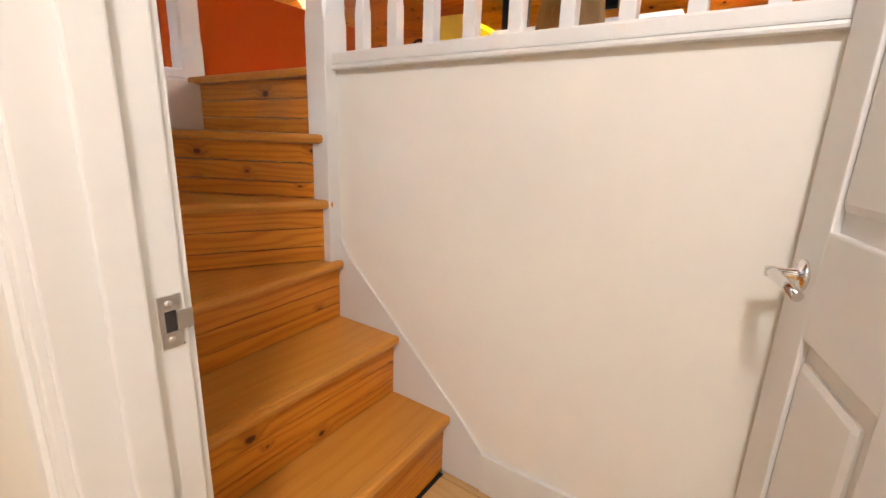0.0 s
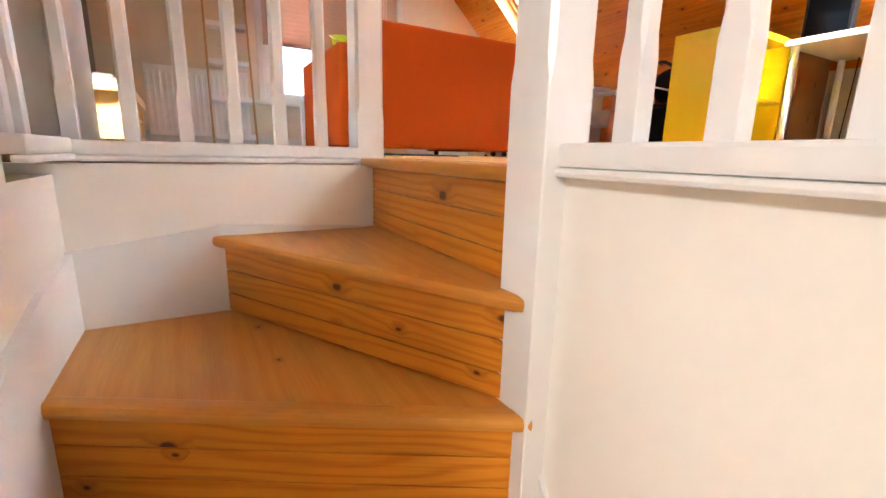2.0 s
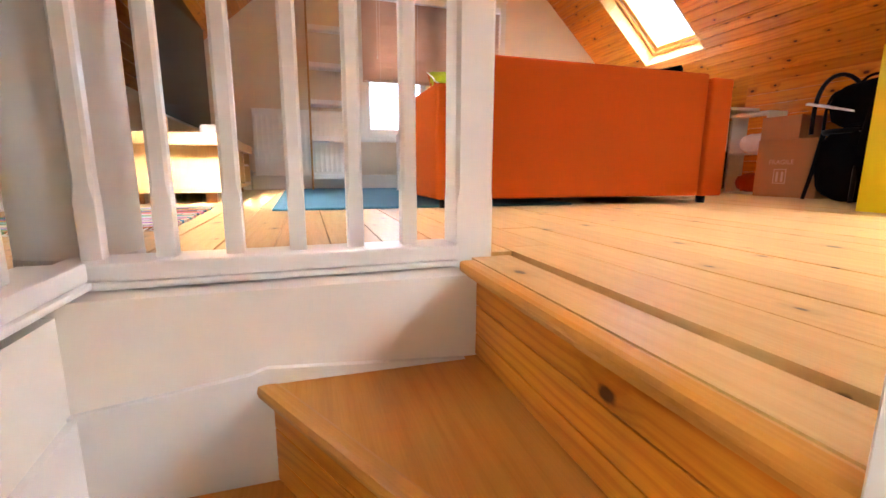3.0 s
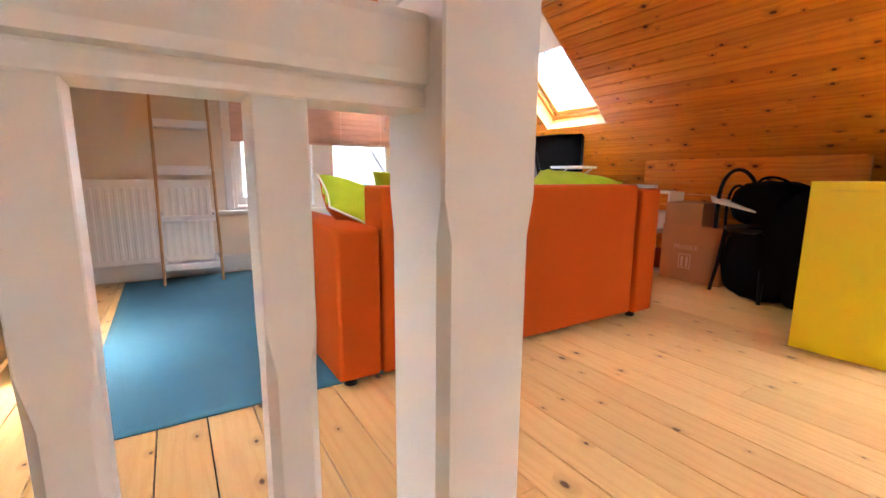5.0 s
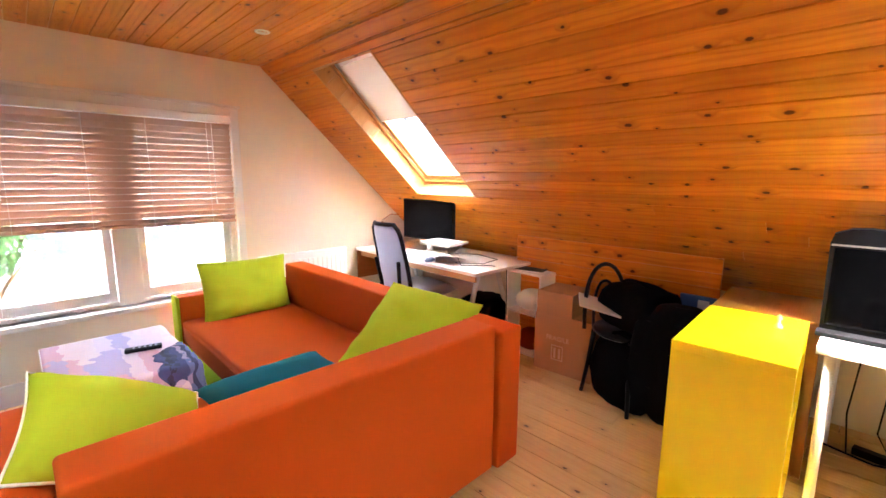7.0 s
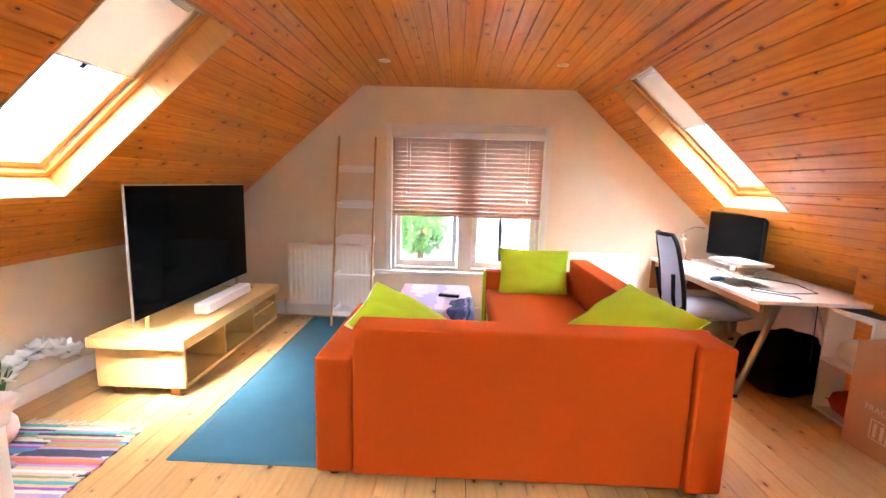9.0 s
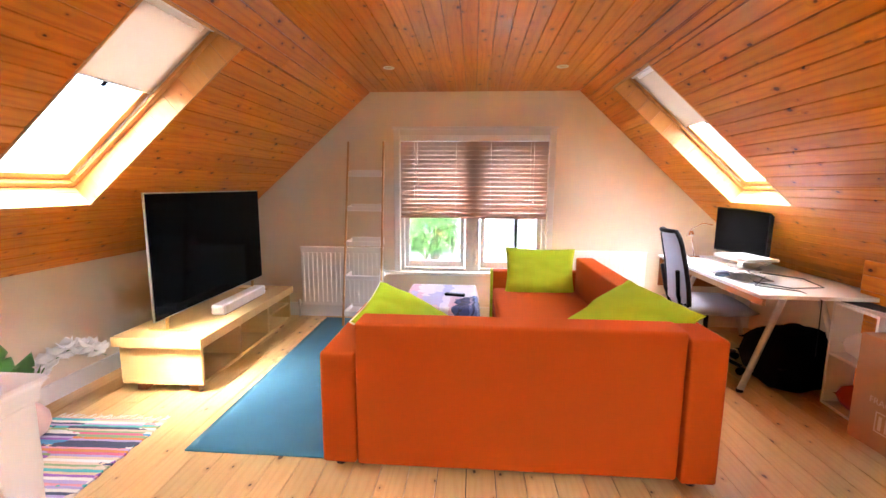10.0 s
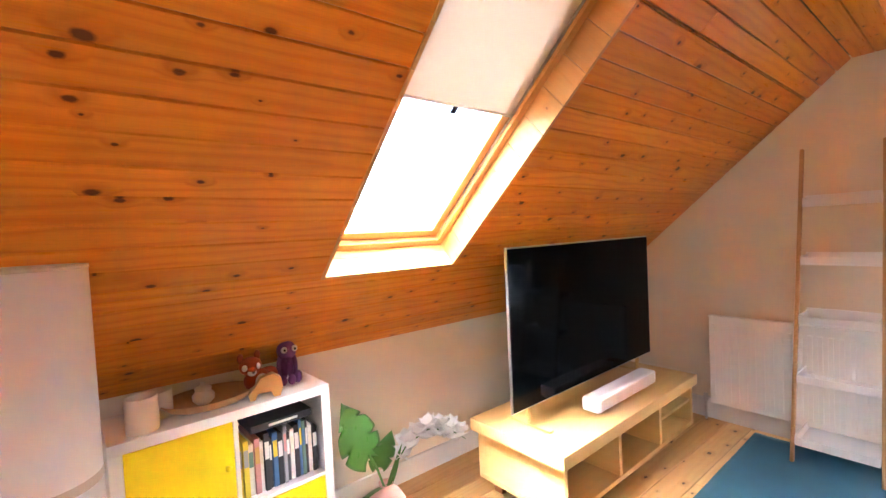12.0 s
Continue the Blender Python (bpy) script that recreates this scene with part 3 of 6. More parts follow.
# unseen roof window, added so that light reaches the stairwell's left wall
skylight("added_skylight", "end", True, 0, "unseen pine framed roof window added to light the stairwell")

# ---- floors ----
bm = bmesh.new()
bm_box(bm, (WELL_R + 0.0905, YS, -0.2), (KNEE_R, 0.85, -0.022))
bm_box(bm, (KNEE_L, 0.85, -0.2), (KNEE_R, YN, -0.022))
bm_box(bm, (KNEE_L, 0.46, -0.2), (WELL_L - 0.12, 0.85, -0.022))
bm_box(bm, (-1.6, YS, LOW - 0.2), (WELL_R, WELL_B, LOW - 0.02))
floor_base = solid("floor", bm, DARK, "pale knotty pine floorboards with dark gaps", "floor", "structure")

# ---- staircase: three straight steps, then winders round the newel ----
stairs = thing("staircase", "varnished orange pine winding staircase with boarded risers", "staircase")
# nosing line of each step: its end at the left or back wall, its end at the right
INNER = 0.553
NOSE = [((WELL_L, -0.50), (WELL_R, -0.485)), ((WELL_L, -0.29), (WELL_R, -0.285)), ((WELL_L, -0.07), (WELL_R, -0.045)),
        ((WELL_L, 0.385), (INNER, -0.02)), ((0.15, WELL_B), (INNER, 0.005)), ((0.570, WELL_B + 0.05), (0.570, 0.05))]


def shifted(line, d):
    """The line moved back along the climb by d."""
    a, b = Vector((*line[0], 0)), Vector((*line[1], 0))
    n = Vector((-(b - a).y, (b - a).x, 0)).normalized()
    return a + n * d, b + n * d


TREAD_PLAN = []
for i in range(5):
    (a0, b0), (a1, b1) = shifted(NOSE[i], 0.0), shifted(NOSE[i + 1], 0.03)
    pts = [(a0.x, a0.y), (b0.x, b0.y)]
    if i == 2:
        pts += [(WELL_R, -0.02), (INNER, 0.0)]
    pts += [(b1.x, b1.y), (a1.x, a1.y)]
    if i == 3:
        pts += [(WELL_L, WELL_B)]
    TREAD_PLAN.append(pts)

for i in range(6):
    z = LOW + RISE * (i + 1)
    a, b = shifted(NOSE[i], 0.018)
    d = (b - a).normalized()
    n = Vector((-d.y, d.x, 0))
    L = (b - a).length
    m = Matrix(((d.x, n.x, 0, a.x), (d.y, n.y, 0, a.y), (0, 0, 1, z), (0, 0, 0, 1)))
    hgt = RISE - 0.028
    for k, (s0, s1) in enumerate(((0.0, 0.36), (0.36, 0.72), (0.72, 1.0))):
        box_part("riser_board", (0.0, 0, -0.028 - hgt * s1 + 0.0012), (L, 0.016, -0.028 - hgt * s0 - 0.0012), PINE_STAIR, stairs, 0.0018, m=m)
    # rounded nosing
    a, b = shifted(NOSE[i], 0.0)
    over = 0.022 if i in (3, 4) else 0.012
    m = Matrix(((d.x, n.x, 0, a.x), (d.y, n.y, 0, a.y), (0, 0, 1, z), (0, 0, 0, 1)))
    box_part("nosing", (0.003 if i not in (4, 5) else 0.0, -0.006, -0.027), (L + (over if i in (3, 4) else -0.003), 0.034, 0.0), PINE_TREAD, stairs, 0.011, m=m)
    if i < 5:
        part("tread", bm_prism(bmesh.new(), TREAD_PLAN[i], 0.026, 2, z - 0.0275), PINE_TREAD, stairs)
# the boards behind the strings
def string_board(name, pts, axis, at, thick):
    part(name, bm_prism(bmesh.new(), pts, thick, axis, at), WHITE, stairs, "white painted string board")


z = [LOW + RISE * (i + 1) for i in range(6)]
string_board("string_board", [(-0.60, LOW), (-0.02, LOW), (-0.02, z[2] + 0.10), (-0.07, z[2] + 0.02), (-0.53, LOW + 0.2), (-0.60, LOW + 0.125)], 0, WELL_R - 0.008, 0.008)
string_board("string_board", [(-0.60, LOW), (0.72, LOW), (0.72, z[3] + 0.18), (0.47, z[3] + 0.155), (0.30, z[3] + 0.115), (0.15, z[3] + 0.05), (-0.10, z[2] + 0.15), (-0.53, LOW + 0.21), (-0.60, LOW + 0.125)], 0, WELL_L, 0.014)
string_board("string_board", [(WELL_L, z[3] - 0.2), (0.56, z[3] - 0.2), (0.56, z[4]), (0.17, z[4] + 0.03), (0.14, z[4] + 0.02), (WELL_L, z[3] + 0.185)], 1, WELL_B - 0.014, 0.014)

# skirting on the landing
bm = bmesh.new()
bm_box(bm, (WELL_R - 0.014, YS, LOW), (WELL_R, -0.602, LOW + 0.125), 0.003)
solid("baseboard_landing", bm, WHITE, "white painted skirting board on the landing", "baseboard", "structure")

# ---- balustrades ----


CAP_RISE = 0.66


def newel(name, x, y, z0, label, cap=True, lower=0.14, upper=0.745, top=0.908):
    root = thing(name, label, "newel post", pose(x, y, 0))
    s = 0.043
    bm = bmesh.new()
    tmp = bmesh.new()
    c = 0.008
    rows = [(z0, 0.0), (lower - 0.02, 0.0), (lower + 0.012, c), (upper - 0.012, c), (upper + 0.02, 0.0), (top, 0.0)]
    rings = []
    for zz, k in rows:
        k = max(k, 0.002)
        rings.append([tmp.verts.new((px, py, zz)) for px, py in ((s, s - k), (s - k, s), (-s + k, s), (-s, s - k), (-s, -s + k), (-s + k, -s), (s - k, -s), (s, -s + k))])
    for lo_, hi_ in zip(rings, rings[1:]):
        for i in range(8):
            tmp.faces.new((lo_[i], lo_[(i + 1) % 8], hi_[(i + 1) % 8], hi_[i]))
    tmp.faces.new(rings[0]), tmp.faces.new(rings[-1])
    bmesh.ops.recalc_face_normals(tmp, faces=tmp.faces[:])
    merge(bm, tmp)
    part("post", bm, WHITE, root)
    if cap:
        prof = [(s, 0.0), (s + 0.004, 0.004), (s + 0.006, 0.012), (s + 0.007, 0.03), (s + 0.010, 0.055), (s + 0.014, 0.066), (s + 0.017, 0.071), (s + 0.017, 0.086), (0.0, 0.1)]
        bm, tmp, rings = bmesh.new(), bmesh.new(), []
        for r, zz in prof[:-1]:
            rings.append([tmp.verts.new((px * r, py * r, top + zz * CAP_RISE)) for px, py in ((1, 1), (-1, 1), (-1, -1), (1, -1))])
        for lo_, hi_ in zip(rings, rings[1:]):
            for i in range(4):
                tmp.faces.new((lo_[i], lo_[(i + 1) % 4], hi_[(i + 1) % 4], hi_[i]))
        tip = tmp.verts.new((0, 0, top + 0.079))
        for i in range(4):
            tmp.faces.new((rings[-1][i], rings[-1][(i + 1) % 4], tip))
        tmp.faces.new(rings[0])
        bmesh.ops.recalc_face_normals(tmp, faces=tmp.faces[:])
        bmesh.ops.bevel(tmp, geom=tmp.edges[:], offset=0.002, segments=1, affect="EDGES")
        merge(bm, tmp)
        part("cap", bm, WHITE, root, "moulded pyramid cap")
    return root


newel("newel_post", 0.610, 0.852, -0.045, "white painted square newel post with a moulded cap")
newel("newel_post", 0.598, 0.012, -0.62, "white painted newel post that the winding steps turn round")


def baluster_mesh():
    tmp = bmesh.new()
    s, c = 0.0165, 0.006
    rows = [(0.0, 0.001), (0.105, 0.001), (0.135, c), (0.62, c), (0.65, 0.001), (0.806, 0.001)]
    rings = []
    for zz, k in rows:
        rings.append([tmp.verts.new((px, py, zz)) for px, py in ((s, s - k), (s - k, s), (-s + k, s), (-s, s - k), (-s, -s + k), (-s + k, -s), (s - k, -s), (s, -s + k))])
    for lo_, hi_ in zip(rings, rings[1:]):
        for i in range(8):
            tmp.faces.new((lo_[i], lo_[(i + 1) % 8], hi_[(i + 1) % 8], hi_[i]))
    tmp.faces.new(rings[0]), tmp.faces.new(rings[-1])
    bmesh.ops.recalc_face_normals(tmp, faces=tmp.faces[:])
    bm = bmesh.new()
    merge(bm, tmp)
    return mesh_of("baluster", bm, WHITE)


BALUSTER = baluster_mesh()


def balustrade(name, a, b, spots, label, base=0.0):
    """Base rail, handrail and square stop-chamfered balusters from a to b, on plan."""
    a, b = Vector((*a, 0)), Vector((*b, 0))
    d = (b - a).normalized()
    n = Vector((-d.y, d.x, 0))
    L = (b - a).length
    m = Matrix(((d.x, n.x, 0, a.x), (d.y, n.y, 0, a.y), (0, 0, 1, base), (0, 0, 0, 1)))
    root = thing(name, label, "balustrade", m)
    box_part("base_rail", (0, -0.052, -0.008), (L, 0.046, 0.026), WHITE, root, 0.006)
    box_part("base_moulding", (0, -0.057, -0.022), (L, -0.028, -0.0085), WHITE, root, 0.008)
    bm = bmesh.new()
    bm_box(bm, (0, -0.03, 0.836), (L, 0.03, 0.886), 0.010)
    bm_box(bm, (0, -0.022, 0.822), (L, 0.022, 0.838), 0.004)
    part("handrail", bm, WHITE, root)
    for spot in spots:
        ob = new("baluster", BALUSTER)
        ob.parent = root
        ob.location = (spot, 0, 0.026)
    return root


balustrade("balustrade", (-0.17, 0.838), (0.572, 0.856), [0.639 - 0.117 * i for i in range(6)], "white painted balustrade with square chamfered balusters above the stairs", 0.004)
balustrade("balustrade", (0.632, -0.03), (0.632, YS), [0.078 + 0.1225 * i for i in range(18)], "white painted balustrade along the edge of the stairwell", 0.009)
balustrade("balustrade", (-0.16, 0.462), (-0.16, 0.786), [0.085, 0.175], "short white painted balustrade beside the stair wall", 0.008)

# ---- doorway ----
door = thing("door_1", "white panelled door standing open into the stair lobby", "door", kind="structure")
hinge = Vector((WELL_L - 0.005, -1.375, 0))
free = Vector((0.571, -1.219, 0))
dd = (free - hinge).normalized()
nn = Vector((-dd.y, dd.x, 0))
door.matrix_world = Matrix(((dd.x, nn.x, 0, hinge.x), (dd.y, nn.y, 0, hinge.y), (0, 0, 1, LOW), (0, 0, 0, 1)))
W, H = (free - hinge).length, 1.975
for a, b in (((0, 0, 0.008), (0.105, 0.04, H)), ((W - 0.105, 0, 0.008), (W, 0.04, H)), ((0.33, 0, 0.21), (0.41, 0.04, H - 0.1))):
    box_part("stile", a, b, WHITE, door, 0.004)
for z0, z1 in ((0.008, 0.21), (0.72, 0.89), (1.52, 1.62), (H - 0.1, H)):
    box_part("rail", (0.105, 0.001, z0), (W - 0.075, 0.039, z1), WHITE, door, 0.004)
for z0, z1 in ((0.21, 0.72), (0.89, 1.52), (1.62, H - 0.1)):
    for x0, x1 in ((0.105, 0.33), (0.41, W - 0.075)):
        box_part("panel", (x0, 0.012, z0), (x1, 0.028, z1), WHITE, door, 0)
        box_part("raised_field", (x0 + 0.03, 0.004, z0 + 0.03), (x1 - 0.03, 0.036, z1 - 0.03), WHITE, door, 0.014)
hz = 0.81
hb = bmesh.new()
bm_lathe(hb, [(0.0, 0.0), (0.026, 0.0), (0.026, 0.006), (0.012, 0.008), (0.0095, 0.012), (0.0095, 0.05), (0.0, 0.05)], 24, Matrix.Translation((W - 0.055, 0.04, hz)) @ pose(0, 0, 0, -90))
bm_tube(hb, [(W - 0.055, 0.082, hz), (W - 0.09, 0.088, hz + 0.004), (W - 0.13, 0.086, hz + 0.002), (W - 0.168, 0.08, hz - 0.006)], 0.0095, 12, 0.008)
part("handle", hb, CHROME, door, "chrome lever handle on a round rose")
hb = bmesh.new()
bm_lathe(hb, [(0.0, 0.0), (0.026, 0.0), (0.026, 0.006), (0.012, 0.008), (0.0095, 0.012), (0.0095, 0.05), (0.0, 0.05)], 24, Matrix.Translation((W - 0.055, 0.0, hz)) @ pose(0, 0, 0, 90))
bm_tube(hb, [(W - 0.055, -0.042, hz), (W - 0.11, -0.048, hz), (W - 0.168, -0.04, hz - 0.006)], 0.0095, 12, 0.008)
part("handle", hb, CHROME, door, "chrome lever handle on a round rose")

casing = thing("door_frame", "white painted door frame with a steel strike plate", "door frame", kind="structure")
JX0, JX1 = WELL_L - 0.123, WELL_L + 0.003
for a, b in (((JX0, DOOR_Y1, LOW), (JX1, DOOR_Y1 + 0.03, DOOR_TOP)), ((JX0, DOOR_Y0 - 0.03, LOW), (JX1, DOOR_Y0, DOOR_TOP)), ((JX0, DOOR_Y0 - 0.03, DOOR_TOP), (JX1, DOOR_Y1 + 0.03, DOOR_TOP + 0.03))):
    box_part("jamb", a, b, WHITE, casing, 0.003)
for a, b in (((JX0 + 0.045, DOOR_Y1 - 0.013, LOW), (JX0 + 0.083, DOOR_Y1, DOOR_TOP)), ((JX0 + 0.045, DOOR_Y0, LOW), (JX0 + 0.083, DOOR_Y0 + 0.013, DOOR_TOP))):
    box_part("stop", a, b, WHITE, casing, 0.003)
for xx, sgn in ((JX0, -1), (JX1, 1)):
    for y0, y1 in ((DOOR_Y1 + 0.006, DOOR_Y1 + 0.07), (DOOR_Y0 - 0.07, DOOR_Y0 - 0.006)):
        bm = bmesh.new()
        bm_box(bm, (xx - 0.002 * sgn, y0, LOW), (xx + 0.010 * sgn, y1, DOOR_TOP + 0.07), 0.003)
        ym = y1 - 0.022 if y0 > -1 else y0 + 0.022
        bm_box(bm, (xx + 0.006 * sgn, ym - 0.02, LOW), (xx + 0.017 * sgn, ym + 0.02, DOOR_TOP + 0.07), 0.006)
        part("architrave", bm, WHITE, casing)
sz = -0.414
bm = bmesh.new()
for a, b in (((-0.168, sz - 0.032), (-0.143, sz - 0.013)), ((-0.168, sz + 0.013), (-0.143, sz + 0.032)), ((-0.168, sz - 0.013), (-0.162, sz + 0.013)), ((-0.149, sz - 0.013), (-0.131, sz + 0.010))):
    bm_box(bm, (a[0], DOOR_Y1 - 0.0025, a[1]), (b[0], DOOR_Y1 + 0.001, b[1]), 0.0006)
strike = part("strike_plate", bm, STEEL, casing, "worn steel strike plate")
bm = bmesh.new()
for zz in (sz - 0.022, sz + 0.022):
    bm_lathe(bm, [(0.0, 0.0), (0.0045, 0.0), (0.004, 0.0015), (0.0, 0.002)], 12, Matrix.Translation((-0.157, DOOR_Y1 - 0.0024, zz)) @ pose(0, 0, 0, 90))
part("screw", bm, STEEL, strike)
# a solid near-black block: the latch hole's shade is put into its colour
box_part("latch_hole", (-0.162, DOOR_Y1 - 0.0008, sz - 0.013), (-0.149, DOOR_Y1 + 0.002, sz + 0.013), DARK, strike, 0)

# ---- window with its blind ----
win = thing("window_1", "white painted double sash window in the gable wall", "window", kind="structure")
for a, b in (((WX0 - 0.06, YN - 0.018, WZ0), (WX0, YN + 0.002, WZ1 + 0.06)), ((WX1, YN - 0.018, WZ0), (WX1 + 0.06, YN + 0.002, WZ1 + 0.06)), ((WX0, YN - 0.018, WZ1), (WX1, YN + 0.002, WZ1 + 0.06))):
    box_part("architrave", a, b, WHITE, win, 0.006)
box_part("cornice_moulding", (WX0 - 0.075, YN - 0.03, WZ1 + 0.06), (WX1 + 0.075, YN + 0.002, WZ1 + 0.082), WHITE, win, 0.008)
box_part("window_sill", (WX0 - 0.16, YN - 0.05, WZ0 - 0.035), (WX1 + 0.10, YN + 0.1, WZ0), WHITE, win, 0.008)
WMX = 1.557
for x0, x1 in ((WX0, WX0 + 0.035), (WMX - 0.075, WMX + 0.075), (WX1 - 0.035, WX1)):
    box_part("window_frame", (x0, YN + 0.04, WZ0), (x1, YN + 0.2, WZ1), WHITE, win, 0.004)
for z0, z1 in ((WZ0 + 0.001, WZ0 + 0.03), (WZ1 - 0.035, WZ1)):
    box_part("window_frame", (WX0 + 0.035, YN + 0.05, z0), (WX1 - 0.035, YN + 0.2, z1), WHITE, win, 0.004)
for x0, x1 in ((WX0 + 0.037, WMX - 0.077), (WMX + 0.077, WX1 - 0.037)):
    for z0, z1, y in ((WZ0 + 0.032, 1.16, YN + 0.08), (1.12, WZ1 - 0.037, YN + 0.13)):
        sash = part("sash", bm_box(bmesh.new(), (x0, y, z0), (x0 + 0.045, y + 0.04, z1), 0.004), WHITE, win)
        box_part("sash_stile", (x1 - 0.045, y, z0), (x1, y + 0.04, z1), WHITE, sash, 0.004)
        box_part("sash_rail", (x0 + 0.045, y, z0), (x1 - 0.045, y + 0.04, z0 + 0.065), WHITE, sash, 0.004)
        box_part("sash_rail", (x0 + 0.045, y, z1 - 0.04), (x1 - 0.045, y + 0.04, z1), WHITE, sash, 0.004)
        g = box_part("pane", (x0 + 0.044, y + 0.018, z0 + 0.06), (x1 - 0.044, y + 0.022, z1 - 0.035), GLASS, sash, 0)
        g.visible_shadow = False

SLAT = plain("translucent_wooden_slat", (0.56, 0.37, 0.27), 0.5)
glowing(SLAT, (0.62, 0.38, 0.27), 0.3)
blind = thing("venetian_blind", "wooden venetian blind lowered over half the window", "blind", pose(0, YN + 0.012, 0))
BX0, BX1, BZ0, BZ1 = WX0 + 0.008, WX1 - 0.008, 1.045, WZ1 - 0.002
box_part("headrail", (BX0, -0.045, BZ1 - 0.055), (BX1, 0.012, BZ1), WHITE_MATT, blind, 0.004)
box_part("bottom_rail", (BX0, -0.03, BZ0), (BX1, 0.018, BZ0 + 0.022), SLAT, blind, 0.005)
count = 17
for i in range(count):
    zz = BZ0 + 0.036 + (BZ1 - 0.078 - BZ0 - 0.036) * i / (count - 1)
    ob = part("slat", bm_box(bmesh.new(), (BX0, -0.025, -0.0014), (BX1, 0.025, 0.0014), 0.001), SLAT, blind)
    ob.matrix_local = pose(0, -0.004, zz, -52)
for xx in (BX0 + 0.17, WMX - 0.17, WMX + 0.17, BX1 - 0.17):
    part("ladder_cord", bm_tube(bmesh.new(), [(xx, -0.032, BZ0), (xx, -0.032, BZ1 - 0.05)], 0.0012, 6), PAPER, blind)
for xx, zz in ((BX0 + 0.14, 1.28), (BX1 - 0.14, 1.22)):
    bm = bm_tube(bmesh.new(), [(xx, -0.05, zz), (xx, -0.05, BZ1 - 0.05)], 0.0016, 6)
    bm_lathe(bm, [(0.0, 0.0), (0.008, 0.004), (0.006, 0.03), (0.0, 0.032)], 10, Matrix.Translation((xx, -0.05, zz - 0.03)))
    part("pull_cord", bm, PAPER, blind)


# ---- radiators ----
def radiator(x0, x1, z0, z1, label):
    root = thing("radiator", label, "radiator", pose(x0, YN - 0.045, 0), group="panel radiators")
    w = x1 - x0
    front = box_part("front_panel", (0, -0.028, z0), (w, -0.012, z1), RADIATOR, root, 0.006)
    n = int(w / 0.045)
    flute = mesh_of("flute", bm_box(bmesh.new(), (-0.012, -0.034, z0 + 0.04), (0.012, -0.024, z1 - 0.05), 0.004), RADIATOR)
    for i in range(n):
        ob = new("flute", flute)
        ob.parent, ob.location = front, (w * (i + 0.5) / n, 0, 0)
    box_part("back_panel", (0.005, 0.01, z0), (w - 0.005, 0.024, z1), RADIATOR, root, 0.005)
    bm = bmesh.new()
    bm_box(bm, (-0.004, -0.03, z1 - 0.004), (w + 0.004, 0.026, z1 + 0.006), 0.002)
    for i in range(int(w / 0.06)):
        bm_box(bm, (0.02 + i * 0.06, -0.02, z1 + 0.005), (0.062 + i * 0.06, 0.016, z1 + 0.009), 0)
    part("top_grille", bm, RADIATOR, root)
    for x in (0.12, w - 0.12):
        box_part("bracket", (x, 0.02, z0 + 0.1), (x + 0.03, 0.046, z1 - 0.1), WHITE_MATT, root, 0.001)
    for s, x in ((-1, 0.0), (1, w)):
        bm = bm_tube(bmesh.new(), [(x, 0.0, z0 + 0.03), (x + s * 0.035, 0.0, z0 + 0.03), (x + s * 0.04, 0.0, z0 + 0.01), (x + s * 0.04, 0.0, 0.0)], 0.0075, 10)
        bm_lathe(bm, [(0, 0), (0.014, 0), (0.016, 0.03), (0.012, 0.05), (0, 0.052)], 14, Matrix.Translation((x + s * 0.04, 0, z0 + 0.0)))
        part("valve", bm, STEEL, root)


radiator(-0.19, 0.66, 0.13, 0.735, "white panel radiator under the sloping ceiling by the ladder shelf")
radiator(2.42, 3.24, 0.13, 0.735, "white panel radiator behind the sofa")

# skirting
bm = bmesh.new()
bm_box(bm, (KNEE_L, YN - 0.016, 0), (KNEE_R, YN, 0.14), 0.004)
solid("baseboard_north", bm, WHITE, "white painted skirting board under the window", "baseboard", "structure")
bm = bmesh.new()
bm_box(bm, (KNEE_L, 0.47, 0), (KNEE_L + 0.016, YN - 0.017, 0.12), 0.004)
solid("baseboard_west", bm, WHITE, "white painted skirting board on the knee wall", "baseboard", "structure")

# ---- recessed ceiling lights ----
for x, y in ((0.898, 3.55), (2.215, 3.57), (0.9, 1.6), (2.2, 1.6)):
    root = thing("ceiling_spotlight", "small white recessed ceiling spotlight, switched off", "ceiling light", pose(x, y, CEIL), group="recessed spotlights")
    part("bezel", bm_lathe(bmesh.new(), [(0.026, 0.004), (0.03, -0.004), (0.042, -0.006), (0.045, -0.001), (0.045, 0.003)], 28), WHITE_MATT, root)
    part("bulb", bm_lathe(bmesh.new(), [(0.0, 0.0), (0.024, -0.001), (0.026, 0.006)], 20), CERAMIC, root)

# ---- ladder shelf leaning on the gable wall ----
lad = thing("ladder_shelf", "oak ladder shelf with five white trays leaning on the wall", "shelf", pose(0.5, YN, 0))
LW = 0.175


def lean(zz):
    return -0.03 - 0.30 * (1 - zz / 1.79)


